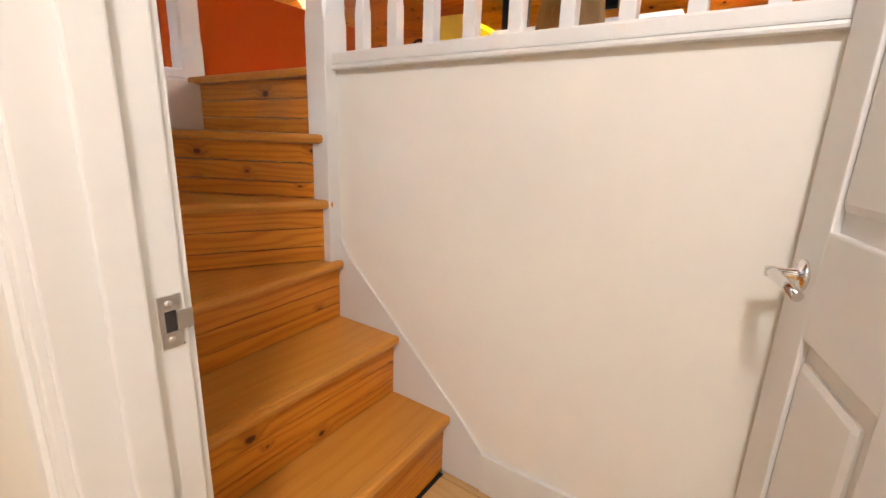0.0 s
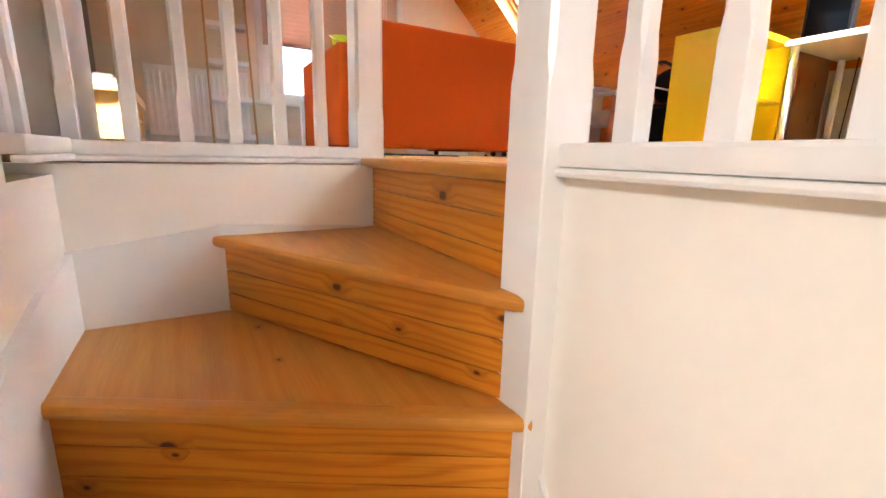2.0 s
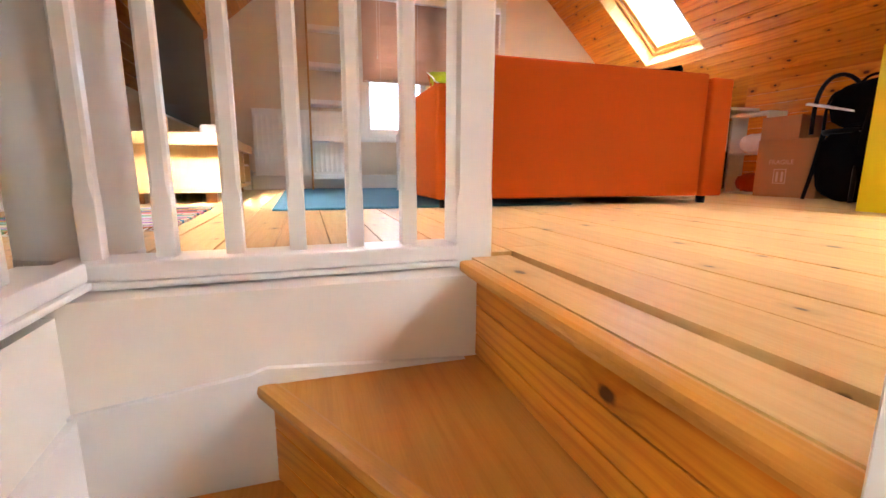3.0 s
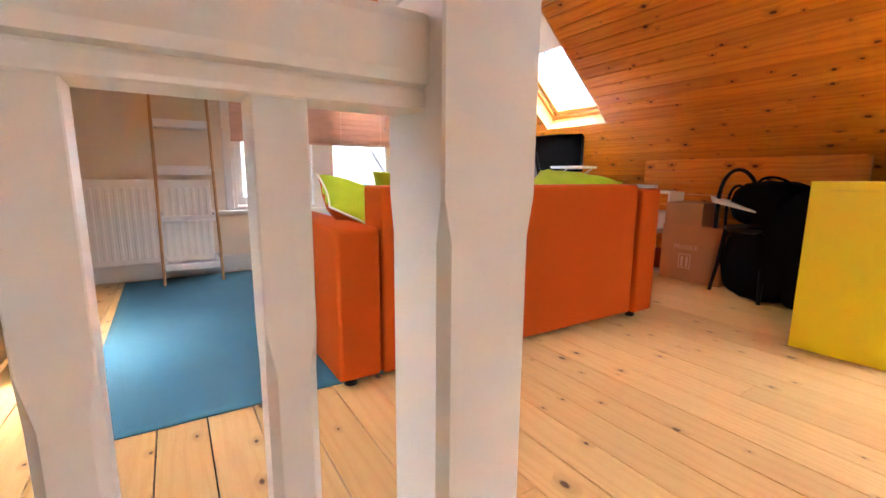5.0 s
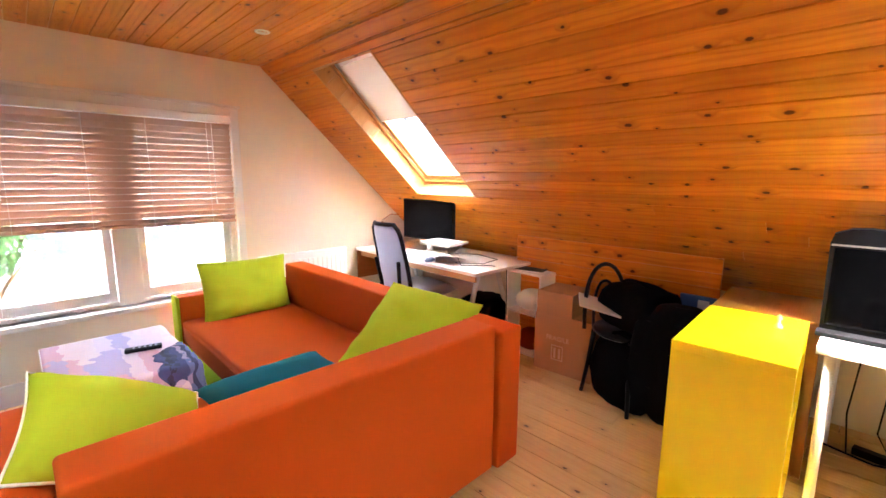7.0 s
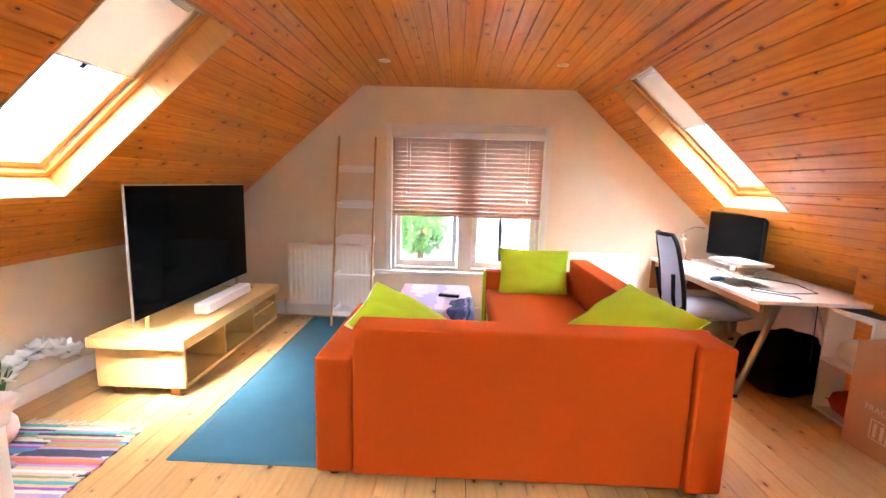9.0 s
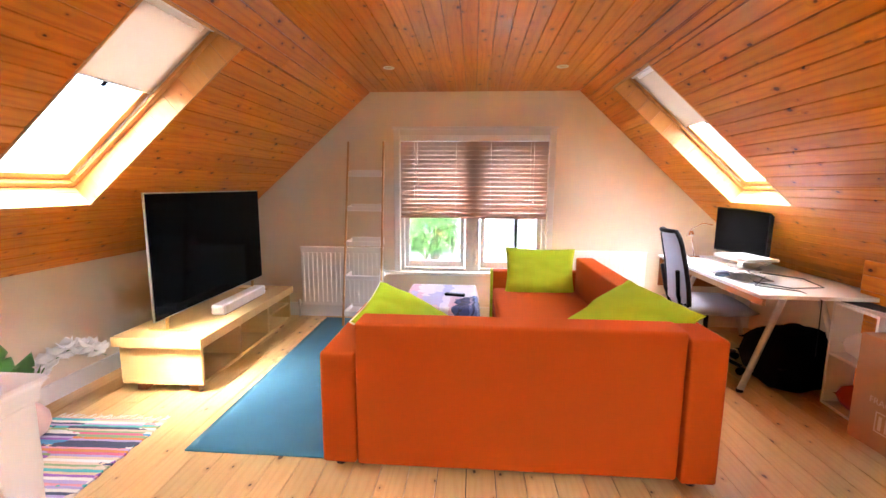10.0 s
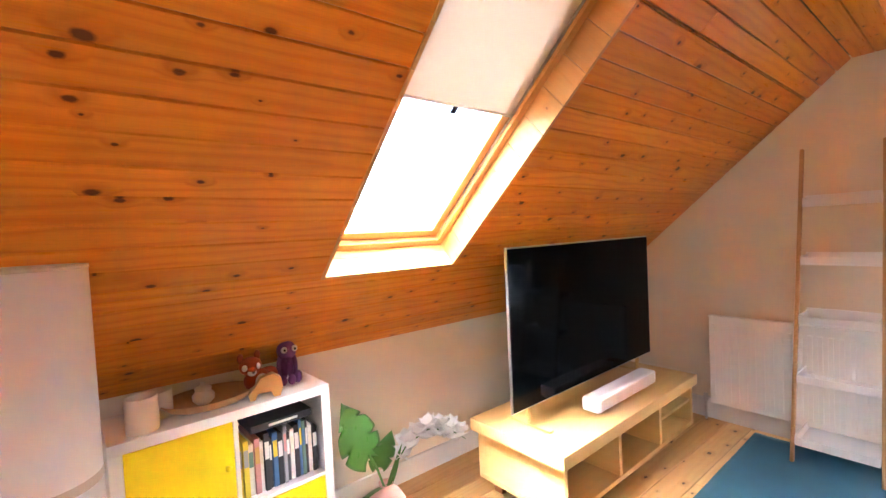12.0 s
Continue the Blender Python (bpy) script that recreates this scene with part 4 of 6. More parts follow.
for s in (-1, 1):
    bm = bmesh.new()
    tmp = bmesh.new()
    bmesh.ops.create_cube(tmp, size=1)
    for v in tmp.verts:
        zz = 1.79 if v.co.z > 0 else 0.0
        v.co = Vector((s * (LW + 0.010 * (1 - zz / 1.79)) + v.co.x * 0.018, lean(zz) + v.co.y * 0.03, zz))
    bmesh.ops.bevel(tmp, geom=tmp.edges[:], offset=0.004, segments=1, affect="EDGES")
    merge(bm, tmp, None, Vector((0.1, 0.2, 2)))
    part("side_rail", bm, OAK, lad)
for zz, dep in ((1.455, 0.12), (1.12, 0.18), (0.785, 0.24), (0.455, 0.28), (0.115, 0.31)):
    y1 = -0.02 if zz > 1 else lean(zz) + 0.27
    yf = lean(zz) - 0.02
    yb = min(yf + dep, -0.02)
    bm = bmesh.new()
    w = LW - 0.012 + 0.010 * (1 - zz / 1.79)
    bm_box(bm, (-w, yf, zz - 0.008), (w, yb, zz), 0.002)
    bm_box(bm, (-w, yf - 0.0, zz + 0.0005), (w, yf + 0.01, zz + 0.036), 0.002)
    bm_box(bm, (-w, yb - 0.01, zz + 0.0005), (w, yb, zz + 0.06), 0.002)
    for s in (-1, 1):
        bm_box(bm, (s * w, yf + 0.011, zz + 0.0005), (s * (w - 0.01), yb - 0.011, zz + 0.045), 0.002)
    part("tray", bm, WHITE_MATT, lad, "white lacquered tray shelf")

# ---- television and its stand ----
stand = thing("tv_stand", "low birch veneer television stand with open shelves", "tv stand", pose(-0.155, 2.625, 0, 0, 0, 1.2))
SL, SD, SH = 1.50, 0.60, 0.385     # runs along +y, open side faces +x
box_part("top", (-SD, 0, SH - 0.065), (0, SL, SH), BIRCH, stand, 0.004)
box_part("base", (-SD + 0.03, 0.03, 0.06), (-0.02, SL - 0.03, 0.085), BIRCH, stand, 0.003)
for y0 in (0.03, 0.515, 0.985, SL - 0.055):
    box_part("divider", (-SD + 0.035, y0, 0.085), (-0.022, y0 + 0.025, SH - 0.065), BIRCH, stand, 0.002)
box_part("back_panel", (-SD + 0.03, 0.03, 0.085), (-SD + 0.042, SL - 0.03, SH - 0.065), BIRCH, stand, 0)
box_part("inner_shelf", (-SD + 0.05, 1.012, 0.215), (-0.03, SL - 0.056, 0.23), BIRCH, stand, 0.001)
for x, y in ((-0.11, 0.1), (-SD + 0.13, 0.1), (-0.11, SL - 0.1), (-SD + 0.13, SL - 0.1)):
    box_part("foot", (x - 0.03, y - 0.035, 0), (x + 0.03, y + 0.035, 0.06), DARK_WOOD, stand, 0.003)
for y, x, hgt, wd, nm, lb in ((0.60, -0.30, 0.19, 0.14, "speaker", "small black speaker on the stand's shelf"), (1.14, -0.34, 0.045, 0.26, "media_player", "flat black media player on the stand's shelf")):
    dev = thing(nm, lb, "speaker" if nm == "speaker" else "media player", stand.matrix_world @ Matrix.Translation((x, y, 0.0855)))
    box_part("body", (-0.1, 0, 0), (0.1, wd, hgt), BLACK, dev, 0.006)
    box_part("front_grille", (0.1, 0.012, 0.012), (0.103, wd - 0.012, hgt - 0.012), BLACK_CLOTH, dev, 0)

tv = thing("television", "large flat black television on the birch stand", "television", pose(-0.46, 2.64, 0.386, 0, 0, 1.2))
box_part("screen", (-0.002, 0.008, 0.10), (0.004, 1.472, 0.916), SCREEN, tv, 0.001)
box_part("bezel", (-0.013, 0, 0.092), (-0.002, 1.48, 0.924), STEEL, tv, 0.002)
box_part("rear_housing", (-0.065, 0.15, 0.12), (-0.0132, 1.33, 0.55), BLACK, tv, 0.01)
for y in (0.12, 1.30):
    bm = bmesh.new()
    bm_box(bm, (-0.14, y, 0.0), (0.13, y + 0.03, 0.012), 0.004)
    bm_box(bm, (-0.025, y + 0.004, 0.01), (-0.008, y + 0.026, 0.11), 0.003)
    part("leg", bm, BIRCH, tv)

bar = thing("soundbar", "white soundbar in front of the television", "soundbar", pose(-0.33, 3.10, 0.386, 0, 0, 1.2))
box_part("body", (-0.05, 0, 0.008), (0.055, 0.68, 0.088), WHITE_MATT, bar, 0.02)
box_part("grille", (0.05, 0.03, 0.018), (0.0562, 0.65, 0.078), CERAMIC, bar, 0.004)
box_part("foot", (-0.035, 0.05, 0.0), (0.035, 0.63, 0.0085), BLACK, bar, 0)

# ---- sofa ----
sofa = thing("corner_sofa", "orange corner sofa with lime green base panels", "sofa")
SX0, SX1, SY0 = 0.862, 2.668, 1.965


def soft_box(name, a, b, mat, bevel=0.03, label="", puff=0.0):
    a, b = Vector(a), Vector(b)
    tmp = bmesh.new()
    bmesh.ops.create_cube(tmp, size=1)
    mid, size = (a + b) / 2, b - a
    for v in tmp.verts:
        v.co = Vector([mid[i] + v.co[i] * size[i] for i in range(3)])
    bmesh.ops.subdivide_edges(tmp, edges=tmp.edges[:], cuts=7, use_grid_fill=True)
    for v in tmp.verts:
        q = Vector([(v.co[i] - mid[i]) / (size[i] / 2) for i in range(3)])
        # round the edges and let the stuffing swell a little
        for i in range(3):
            j, k = (i + 1) % 3, (i + 2) % 3
            if abs(q[i]) > 0.999:
                fade = (1 - q[j] ** 4) * (1 - q[k] ** 4)
                v.co[i] += math.copysign(puff * fade, q[i]) + 0.0015 * noise.noise(v.co * 6) 
    sharp = [e for e in tmp.edges if len(e.link_faces) == 2 and e.calc_face_angle() > 0.8]
    bmesh.ops.bevel(tmp, geom=sharp, offset=bevel, segments=3, profile=0.5, affect="EDGES")
    for f in tmp.faces:
        f.smooth = True
    return part(name, merge(bmesh.new(), tmp), mat, sofa, label)


soft_box("back", (1.032, SY0, 0.045), (2.508, SY0 + 0.17, 0.745), ORANGE, 0.014, "orange upholstered backrest")
soft_box("side_back", (2.512, SY0 - 0.025, 0.045), (SX1, 4.10, 0.72), ORANGE, 0.014, "orange upholstered side back")
soft_box("armrest", (SX0, SY0 + 0.005, 0.045), (1.028, 2.86, 0.60), ORANGE, 0.016)
soft_box("armrest_end", (1.76, 4.085, 0.06), (2.66, 4.20, 0.585), ORANGE, 0.016)
soft_box("armrest_side", (1.735, 4.08, 0.06), (1.757, 4.205, 0.585), LIME, 0.006, "lime green arm panel")
soft_box("base", (1.032, SY0 + 0.175, 0.06), (2.508, 2.84, 0.26), LIME, 0.01, "lime green base panel")
soft_box("chaise_base", (1.775, 2.845, 0.06), (2.508, 4.08, 0.26), LIME, 0.01, "lime green base panel")
soft_box("seat", (1.032, SY0 + 0.175, 0.262), (1.755, 2.87, 0.43), ORANGE, 0.03, "", 0.012)
soft_box("chaise_seat", (1.758, SY0 + 0.175, 0.262), (2.508, 4.08, 0.43), ORANGE, 0.03, "", 0.012)
for x, y in ((0.93, 2.05), (0.93, 2.78), (2.59, 2.02), (2.59, 4.0), (1.82, 4.1)):
    part("foot", bm_lathe(bmesh.new(), [(0.0, 0.0), (0.025, 0.0), (0.028, 0.062), (0.0, 0.062)], 16, Matrix.Translation((x, y, 0))), BLACK, sofa)


def cushion(m, seed, w=0.62, d=0.42, h=0.23, label="lime green scatter cushion on the sofa"):
    root = thing("cushion", label, "cushion", m, group="lime cushions on the sofa")
    part("cover", bm_cushion(bmesh.new(), w, d, h, None, 30, seed, 0.5), LIME, root)
    pts = []
    n = 24
    for i in range(4 * n):
        t = (i % n) / n * 2 - 1
        u, v = [(t, -1), (1, t), (-t, 1), (-1, -t)][i // n]
        bulge = 1 - 0.07 * (1 - u * u) * abs(v) ** 4 - 0.07 * (1 - v * v) * abs(u) ** 4
        pts.append((u * w / 2 * bulge, v * d / 2 * bulge, 0))
    part("piping", bm_tube(bmesh.new(), pts + [pts[0]], 0.0045, 6), PAPER if seed == 3 else LIME, root)
    if seed == 3:
        under = bmesh.new()
        bm_cushion(under, w * 0.985, d * 0.985, h * 1.05, Matrix.Translation((0, 0, -0.008)), 30, seed, 0.5)
        part("underside", under, ORANGE, root, "orange underside")


def plane_pose(centre, along, across):
    """A pose whose X runs along the first direction and whose Y lies nearest the second."""
    x = Vector(along).normalized()
    z = x.cross(Vector(across)).normalized()
    y = z.cross(x)
    c = Vector(centre)
    return Matrix(((x.x, y.x, z.x, c.x), (x.y, y.y, z.y, c.y), (x.z, y.z, z.z, c.z), (0, 0, 0, 1)))


cushion(plane_pose((2.17, 3.98, 0.605), (1, 0.05, -0.02), (0.02, 0.22, 0.97)), 1, label="lime green scatter cushion propped on the sofa arm")
cushion(plane_pose((2.35, 2.36, 0.64), (0.38, -0.91, -0.13), (0.75, 0.35, 0.5)), 2, 0.52, 0.58, 0.20, label="lime green scatter cushion leaning in the sofa corner")
cushion(plane_pose((1.20, 2.44, 0.605), (0.87, -0.02, -0.44), (0.05, 0.92, 0.34)), 3, 0.52, 0.44, 0.17, label="lime green scatter cushion with white piping on the armrest")
th = bmesh.new()
bm_cushion(th, 0.62, 0.3, 0.07, None, 14, 7, 0.35)
blanket = solid("folded_blanket", th, TEAL, "folded teal blanket on the sofa seat", "blanket")
blanket.matrix_world = pose(1.80, 2.70, 0.475, 0, 0, 3)

# ---- rugs ----
bm = bmesh.new()
tmp = bmesh.new()
bmesh.ops.create_grid(tmp, x_segments=40, y_segments=50, size=0.5)
for v in tmp.verts:
    x, y = v.co.x + 0.5, v.co.y + 0.5
    v.co = Vector((0.10 + x * 1.60 - 0.03 * y, 2.06 + y * 2.28, 0.010 + 0.0025 * noise.noise(Vector((x * 7, y * 9, 1)))))
ext = bmesh.ops.extrude_face_region(tmp, geom=tmp.faces[:])
for v in [e for e in ext["geom"] if isinstance(e, bmesh.types.BMVert)]:
    v.co.z = 0.001
bmesh.ops.recalc_face_normals(tmp, faces=tmp.faces[:])
for f in tmp.faces:
    f.smooth = True
merge(bm, tmp)
solid("area_rug", bm, RUG_BLUE, "worn blue grey area rug under the sofa", "rug")

rag = thing("rag_rug", "multicoloured striped woven rag rug with fringed ends", "rug", pose(-0.16, 1.50, 0, 0, 0, 2))
bm, tmp = bmesh.new(), bmesh.new()
bmesh.ops.create_grid(tmp, x_segments=24, y_segments=70, size=0.5)
for v in tmp.verts:
    x, y = v.co.x - 0.5, v.co.y + 0.5
    v.co = Vector((x * 0.68 + 0.012 * noise.noise(Vector((y * 14, x * 2, 2))), y * 0.82, 0.009 + 0.003 * math.sin(y * 0.82 / 0.026 * 2 * math.pi) + 0.003 * noise.noise(Vector((x * 18, y * 40, 0)))))
ext = bmesh.ops.extrude_face_region(tmp, geom=tmp.faces[:])
for v in [e for e in ext["geom"] if isinstance(e, bmesh.types.BMVert)]:
    v.co.z = 0.001
bmesh.ops.recalc_face_normals(tmp, faces=tmp.faces[:])
merge(bm, tmp)
part("weave", bm, RAG, rag)
bm = bmesh.new()
rng = random.Random(5)
for i in range(46):
    x = -0.67 + i * 0.0146
    for y, s in ((0.82, 1), (0.0, -1)):
        bm_tube(bm, [(x, y, 0.006), (x + rng.uniform(-0.01, 0.01), y + s * 0.025, 0.004), (x + rng.uniform(-0.018, 0.018), y + s * rng.uniform(0.04, 0.065), 0.003)], 0.0016, 4)
part("fringe", bm, PAPER, rag)

# ---- coffee table with a throw ----
table = thing("coffee_table", "small white square coffee table", "coffee table", pose(1.04, 3.08, 0))
box_part("tabletop", (0, 0, 0.45), (0.55, 0.75, 0.50), WHITE_MATT, table, 0.003)
for x in (0, 0.5):
    for y in (0, 0.70):
        box_part("leg", (x, y, 0), (x + 0.05, y + 0.05, 0.45), WHITE_MATT, table, 0.002)
box_part("lower_shelf", (0.05, 0.05, 0.15), (0.5, 0.70, 0.165), WHITE_MATT, table, 0.001)
cloth = thing("tablecloth", "mauve printed cotton throw draped over the coffee table", "tablecloth", pose(1.04, 3.08, 0.5))
bm, tmp = bmesh.new(), bmesh.new()
bmesh.ops.create_grid(tmp, x_segments=40, y_segments=40, size=0.5)
for v in tmp.verts:
    x, y = 0.005 + (v.co.x + 0.5) * 0.70, -0.13 + (v.co.y + 0.5) * 0.87
    zz = 0.004 + 0.002 * noise.noise(Vector((x * 9, y * 9, 0)))
    over = max(0, x - 0.555)
    if over > 0:
        zz -= over * (1.0 + 0.25 * math.sin(y * 26))
        x = 0.558 + 0.012 * math.sin(y * 30) * min(1, over * 8) + 0.1 * over
    under = max(0, -0.005 - y)
    if under > 0:
        zz -= under * 1.05
        y = -0.008 - 0.010 * math.sin(x * 28) * min(1, under * 10) - 0.1 * under
    v.co = Vector((x, y, zz))
for f in tmp.faces:
    f.smooth = True
bmesh.ops.solidify(tmp, geom=tmp.faces[:], thickness=0.002)
merge(bm, tmp)
part("cloth", bm, THROW, cloth)
NAVY = striped("navy_printed_cotton", [(0.02, 0.03, 0.10), (0.035, 0.05, 0.16), (0.30, 0.24, 0.40), (0.015, 0.02, 0.06), (0.10, 0.13, 0.30)], 0.022, "Object", 0, 0.10)
tmp = bmesh.new()
bmesh.ops.create_grid(tmp, x_segments=24, y_segments=36, size=0.5)
for v in tmp.verts:
    u, w_ = v.co.x + 0.5, v.co.y + 0.5
    x, y = 0.40 + 0.32 * u + 0.05 * noise.noise(Vector((w_ * 4, 1, 0))), -0.135 + 0.62 * w_ * (0.55 + 0.45 * u)
    zz = 0.010 + 0.012 * abs(noise.noise(Vector((x * 14, y * 12, 3))))
    over = max(0, x - 0.555)
    if over > 0:
        zz -= over * (1.1 + 0.3 * math.sin(y * 24))
        x = 0.566 + 0.016 * math.sin(y * 27) * min(1, over * 8) + 0.1 * over
    under = max(0, -0.005 - y)
    if under > 0:
        zz -= under * 1.1
        y = -0.016 - 0.012 * math.sin(x * 25) * min(1, under * 10) - 0.1 * under
    v.co = Vector((x, y, zz))
for f in tmp.faces:
    f.smooth = True
bmesh.ops.solidify(tmp, geom=tmp.faces[:], thickness=0.003)
part("border_fold", merge(bmesh.new(), tmp), NAVY, cloth, "navy printed fold over the table corner")
bm = bmesh.new()
rng = random.Random(9)
for i in range(60):
    y = -0.012 + i * 0.0125
    bm_tube(bm, [(0.575, max(y, -0.012), -0.13), (0.585 + rng.uniform(-0.008, 0.008), max(y, -0.012) + rng.uniform(-0.01, 0.01), -0.165), (0.58 + rng.uniform(-0.012, 0.014), max(y, -0.012) + rng.uniform(-0.015, 0.015), -0.20)], 0.002, 4)
part("fringe", bm, BLUE_CLOTH, cloth, "dark blue fringe")
rem = thing("remote_control", "black remote control on the coffee table", "remote control", pose(1.43, 3.42, 0.508, 0, 0, 78))
box_part("body", (-0.022, -0.08, 0), (0.022, 0.08, 0.02), BLACK, rem, 0.006)
for i in range(5):
    box_part("button", (-0.014, -0.06 + i * 0.024, 0.0195), (0.014, -0.05 + i * 0.024, 0.0225), MESH_GREY, rem, 0.001)

# ---- work desk by the gable ----
desk = thing("desk", "white topped desk with steel A-frame legs", "desk", pose(3.30, 2.80, 0, 0, 0, -1.5))
box_part("desktop", (0.02, 0, 0.695), (0.80, 1.585, 0.72), WHITE_MATT, desk, 0.003)
for y in (0.22, 1.36):
    for s in (-1, 1):
        part("leg", bm_tube(bmesh.new(), [(0.41 + s * 0.10, y, 0.69), (0.41 + s * 0.33, y + (-0.02 if y < 1 else 0.02), 0.012)], 0.02, 14), STEEL, desk)
        part("foot", bm_lathe(bmesh.new(), [(0, 0), (0.024, 0), (0.022, 0.02), (0, 0.021)], 14, Matrix.Translation((0.41 + s * 0.333, y + (-0.02 if y < 1 else 0.02), 0))), BLACK, desk)
    box_part("cross_bar", (0.14, y - 0.02, 0.665), (0.68, y + 0.02, 0.694), STEEL, desk, 0.004)

box_part("end_panel", (0.03, 1.56, 0.42), (0.62, 1.58, 0.694), DARK_WOOD, desk, 0.002, "brown wooden end panel")
box_part("apron", (0.06, 0.04, 0.64), (0.08, 1.555, 0.694), OAK, desk, 0.002)

mon = thing("monitor", "black computer monitor on a silver stand", "monitor", pose(3.70, 3.72, 0.722, 0, 0, 4))
box_part("screen", (-0.004, -0.30, 0.125), (0.0, 0.30, 0.465), SCREEN, mon, 0)
box_part("bezel", (0.0, -0.312, 0.11), (0.03, 0.312, 0.477), BLACK, mon, 0.006)
box_part("stand_neck", (0.03, -0.03, 0.012), (0.05, 0.03, 0.3), STEEL, mon, 0.004)
box_part("stand_foot", (-0.06, -0.12, 0.0), (0.13, 0.12, 0.012), STEEL, mon, 0.004)

riser = thing("laptop_stand", "folding steel laptop stand on the desk", "laptop stand", pose(3.52, 3.32, 0.722, 0, 0, 8))
box_part("plate", (-0.13, -0.15, 0.135), (0.13, 0.15, 0.142), STEEL, riser, 0.002)
for y in (-0.13, 0.13):
    part("arm", bm_tube(bmesh.new(), [(0.1, y, 0.004), (-0.08, y, 0.07), (0.09, y, 0.134)], 0.006, 8), STEEL, riser)
box_part("base_plate", (-0.12, -0.14, 0.0), (0.12, 0.14, 0.006), STEEL, riser, 0.002)
lap = thing("laptop", "closed silver laptop on its stand", "laptop", pose(3.52, 3.32, 0.8645, 0, 0, 8))
box_part("body", (-0.12, -0.165, 0.0), (0.12, 0.165, 0.009), WHITE_MATT, lap, 0.003)
box_part("lid", (-0.12, -0.165, 0.0095), (0.12, 0.165, 0.016), STEEL, lap, 0.003)
kb = thing("keyboard", "slim white keyboard on the desk", "keyboard", pose(3.45, 3.62, 0.722, 0, 0, 3))
box_part("body", (-0.07, -0.2, 0), (0.07, 0.2, 0.01), WHITE_MATT, kb, 0.003)
for i in range(5):
    for j in range(14):
        box_part("key", (-0.062 + i * 0.0255, -0.192 + j * 0.0278, 0.0095), (-0.041 + i * 0.0255, -0.169 + j * 0.0278, 0.0125), MESH_GREY, kb, 0)
mouse = bmesh.new()
bm_lathe(mouse, [(0.0, 0.0), (0.03, 0.0), (0.032, 0.012), (0.022, 0.028), (0.0, 0.033)], 20, Matrix.Diagonal((1.7, 1.0, 1.0, 1)))
solid("computer_mouse", mouse, MOUSE_PAD, "blue computer mouse on the desk", "mouse").matrix_world = pose(3.40, 3.36, 0.722)
lampd = thing("desk_lamp", "small chrome jointed desk lamp behind the monitor", "desk lamp", pose(3.62, 4.24, 0.722))
part("base", bm_lathe(bmesh.new(), [(0, 0), (0.05, 0), (0.05, 0.012), (0.01, 0.02), (0, 0.02)], 24), CHROME, lampd)
part("arm", bm_tube(bmesh.new(), [(0, 0, 0.02), (-0.03, 0, 0.16), (-0.06, -0.02, 0.26), (0.02, -0.06, 0.32), (0.1, -0.08, 0.31)], 0.006, 10), CHROME, lampd)
part("shade", bm_lathe(bmesh.new(), [(0.012, 0.05), (0.02, 0.045), (0.035, 0.0), (0.033, 0.0), (0.018, 0.042)], 20, Matrix.Translation((-0.055, -0.02, 0.2))), CHROME, lampd)
cab = bmesh.new()
bm_tube(cab, [(3.60, 3.45, 0.725), (3.50, 3.15, 0.726), (3.62, 2.98, 0.726), (3.85, 3.02, 0.726), (3.92, 3.3, 0.726), (3.75, 3.5, 0.728)], 0.003, 6)
bm_tube(cab, [(3.66, 3.3, 0.735), (3.44, 3.05, 0.726), (3.62, 2.90, 0.726), (3.66, 2.78, 0.70), (3.66, 2.77, 0.35)], 0.003, 6)
solid("desk_cable", cab, BLACK, "thin black cables trailing over the desk edge", "cable")

chair = thing("office_chair", "black office chair with a grey mesh back", "office chair", pose(3.30, 3.53, 0, 0, 0, -4))
tmp = bmesh.new()
n = 12
ring_pts, grid = [], {}
for i in range(n + 1):
    for j in range(n + 1):
        u, v = i / n * 2 - 1, j / n
        hw = 0.215 * (1 - 0.16 * v) * (1 if v < 0.85 else math.sqrt(max(0.0, 1 - ((v - 0.85) / 0.22) ** 2)))
        grid[i, j] = tmp.verts.new((-0.12 - 0.10 * v ** 1.5 + 0.05 * (u * u - 1), u * hw, 0.50 + 0.54 * v))
for i in range(n):
    for j in range(n):
        f = tmp.faces.new((grid[i, j], grid[i + 1, j], grid[i + 1, j + 1], grid[i, j + 1]))
        f.smooth = True
rim = [grid[0, j].co.copy() for j in range(n + 1)] + [grid[i, n].co.copy() for i in range(1, n)] + [grid[n, j].co.copy() for j in range(n, -1, -1)]
bmesh.ops.solidify(tmp, geom=tmp.faces[:], thickness=0.006)
part("mesh_back", merge(bmesh.new(), tmp), MESH_GREY, chair, "grey mesh back panel")
part("back_frame", bm_tube(bmesh.new(), rim + [rim[0]], 0.017, 10), BLACK, chair)
bm = bmesh.new()
for s in (-1, 1):
    bm_tube(bm, [(0.05, s * 0.08, 0.42), (-0.13, s * 0.12, 0.44), (-0.17, s * 0.13, 0.56), (-0.2, s * 0.16, 0.75)], 0.016, 8)
part("back_support", bm, BLACK, chair)
part("seat", bm_cushion(bmesh.new(), 0.5, 0.5, 0.11, Matrix.Translation((0.1, 0, 0.47)), 12, 4, 0.28), MESH_GREY, chair)
part("gas_column", bm_lathe(bmesh.new(), [(0, 0.1), (0.03, 0.1), (0.03, 0.24), (0.018, 0.25), (0.018, 0.42), (0, 0.42)], 16, Matrix.Translation((0.1, 0, 0))), BLACK, chair)
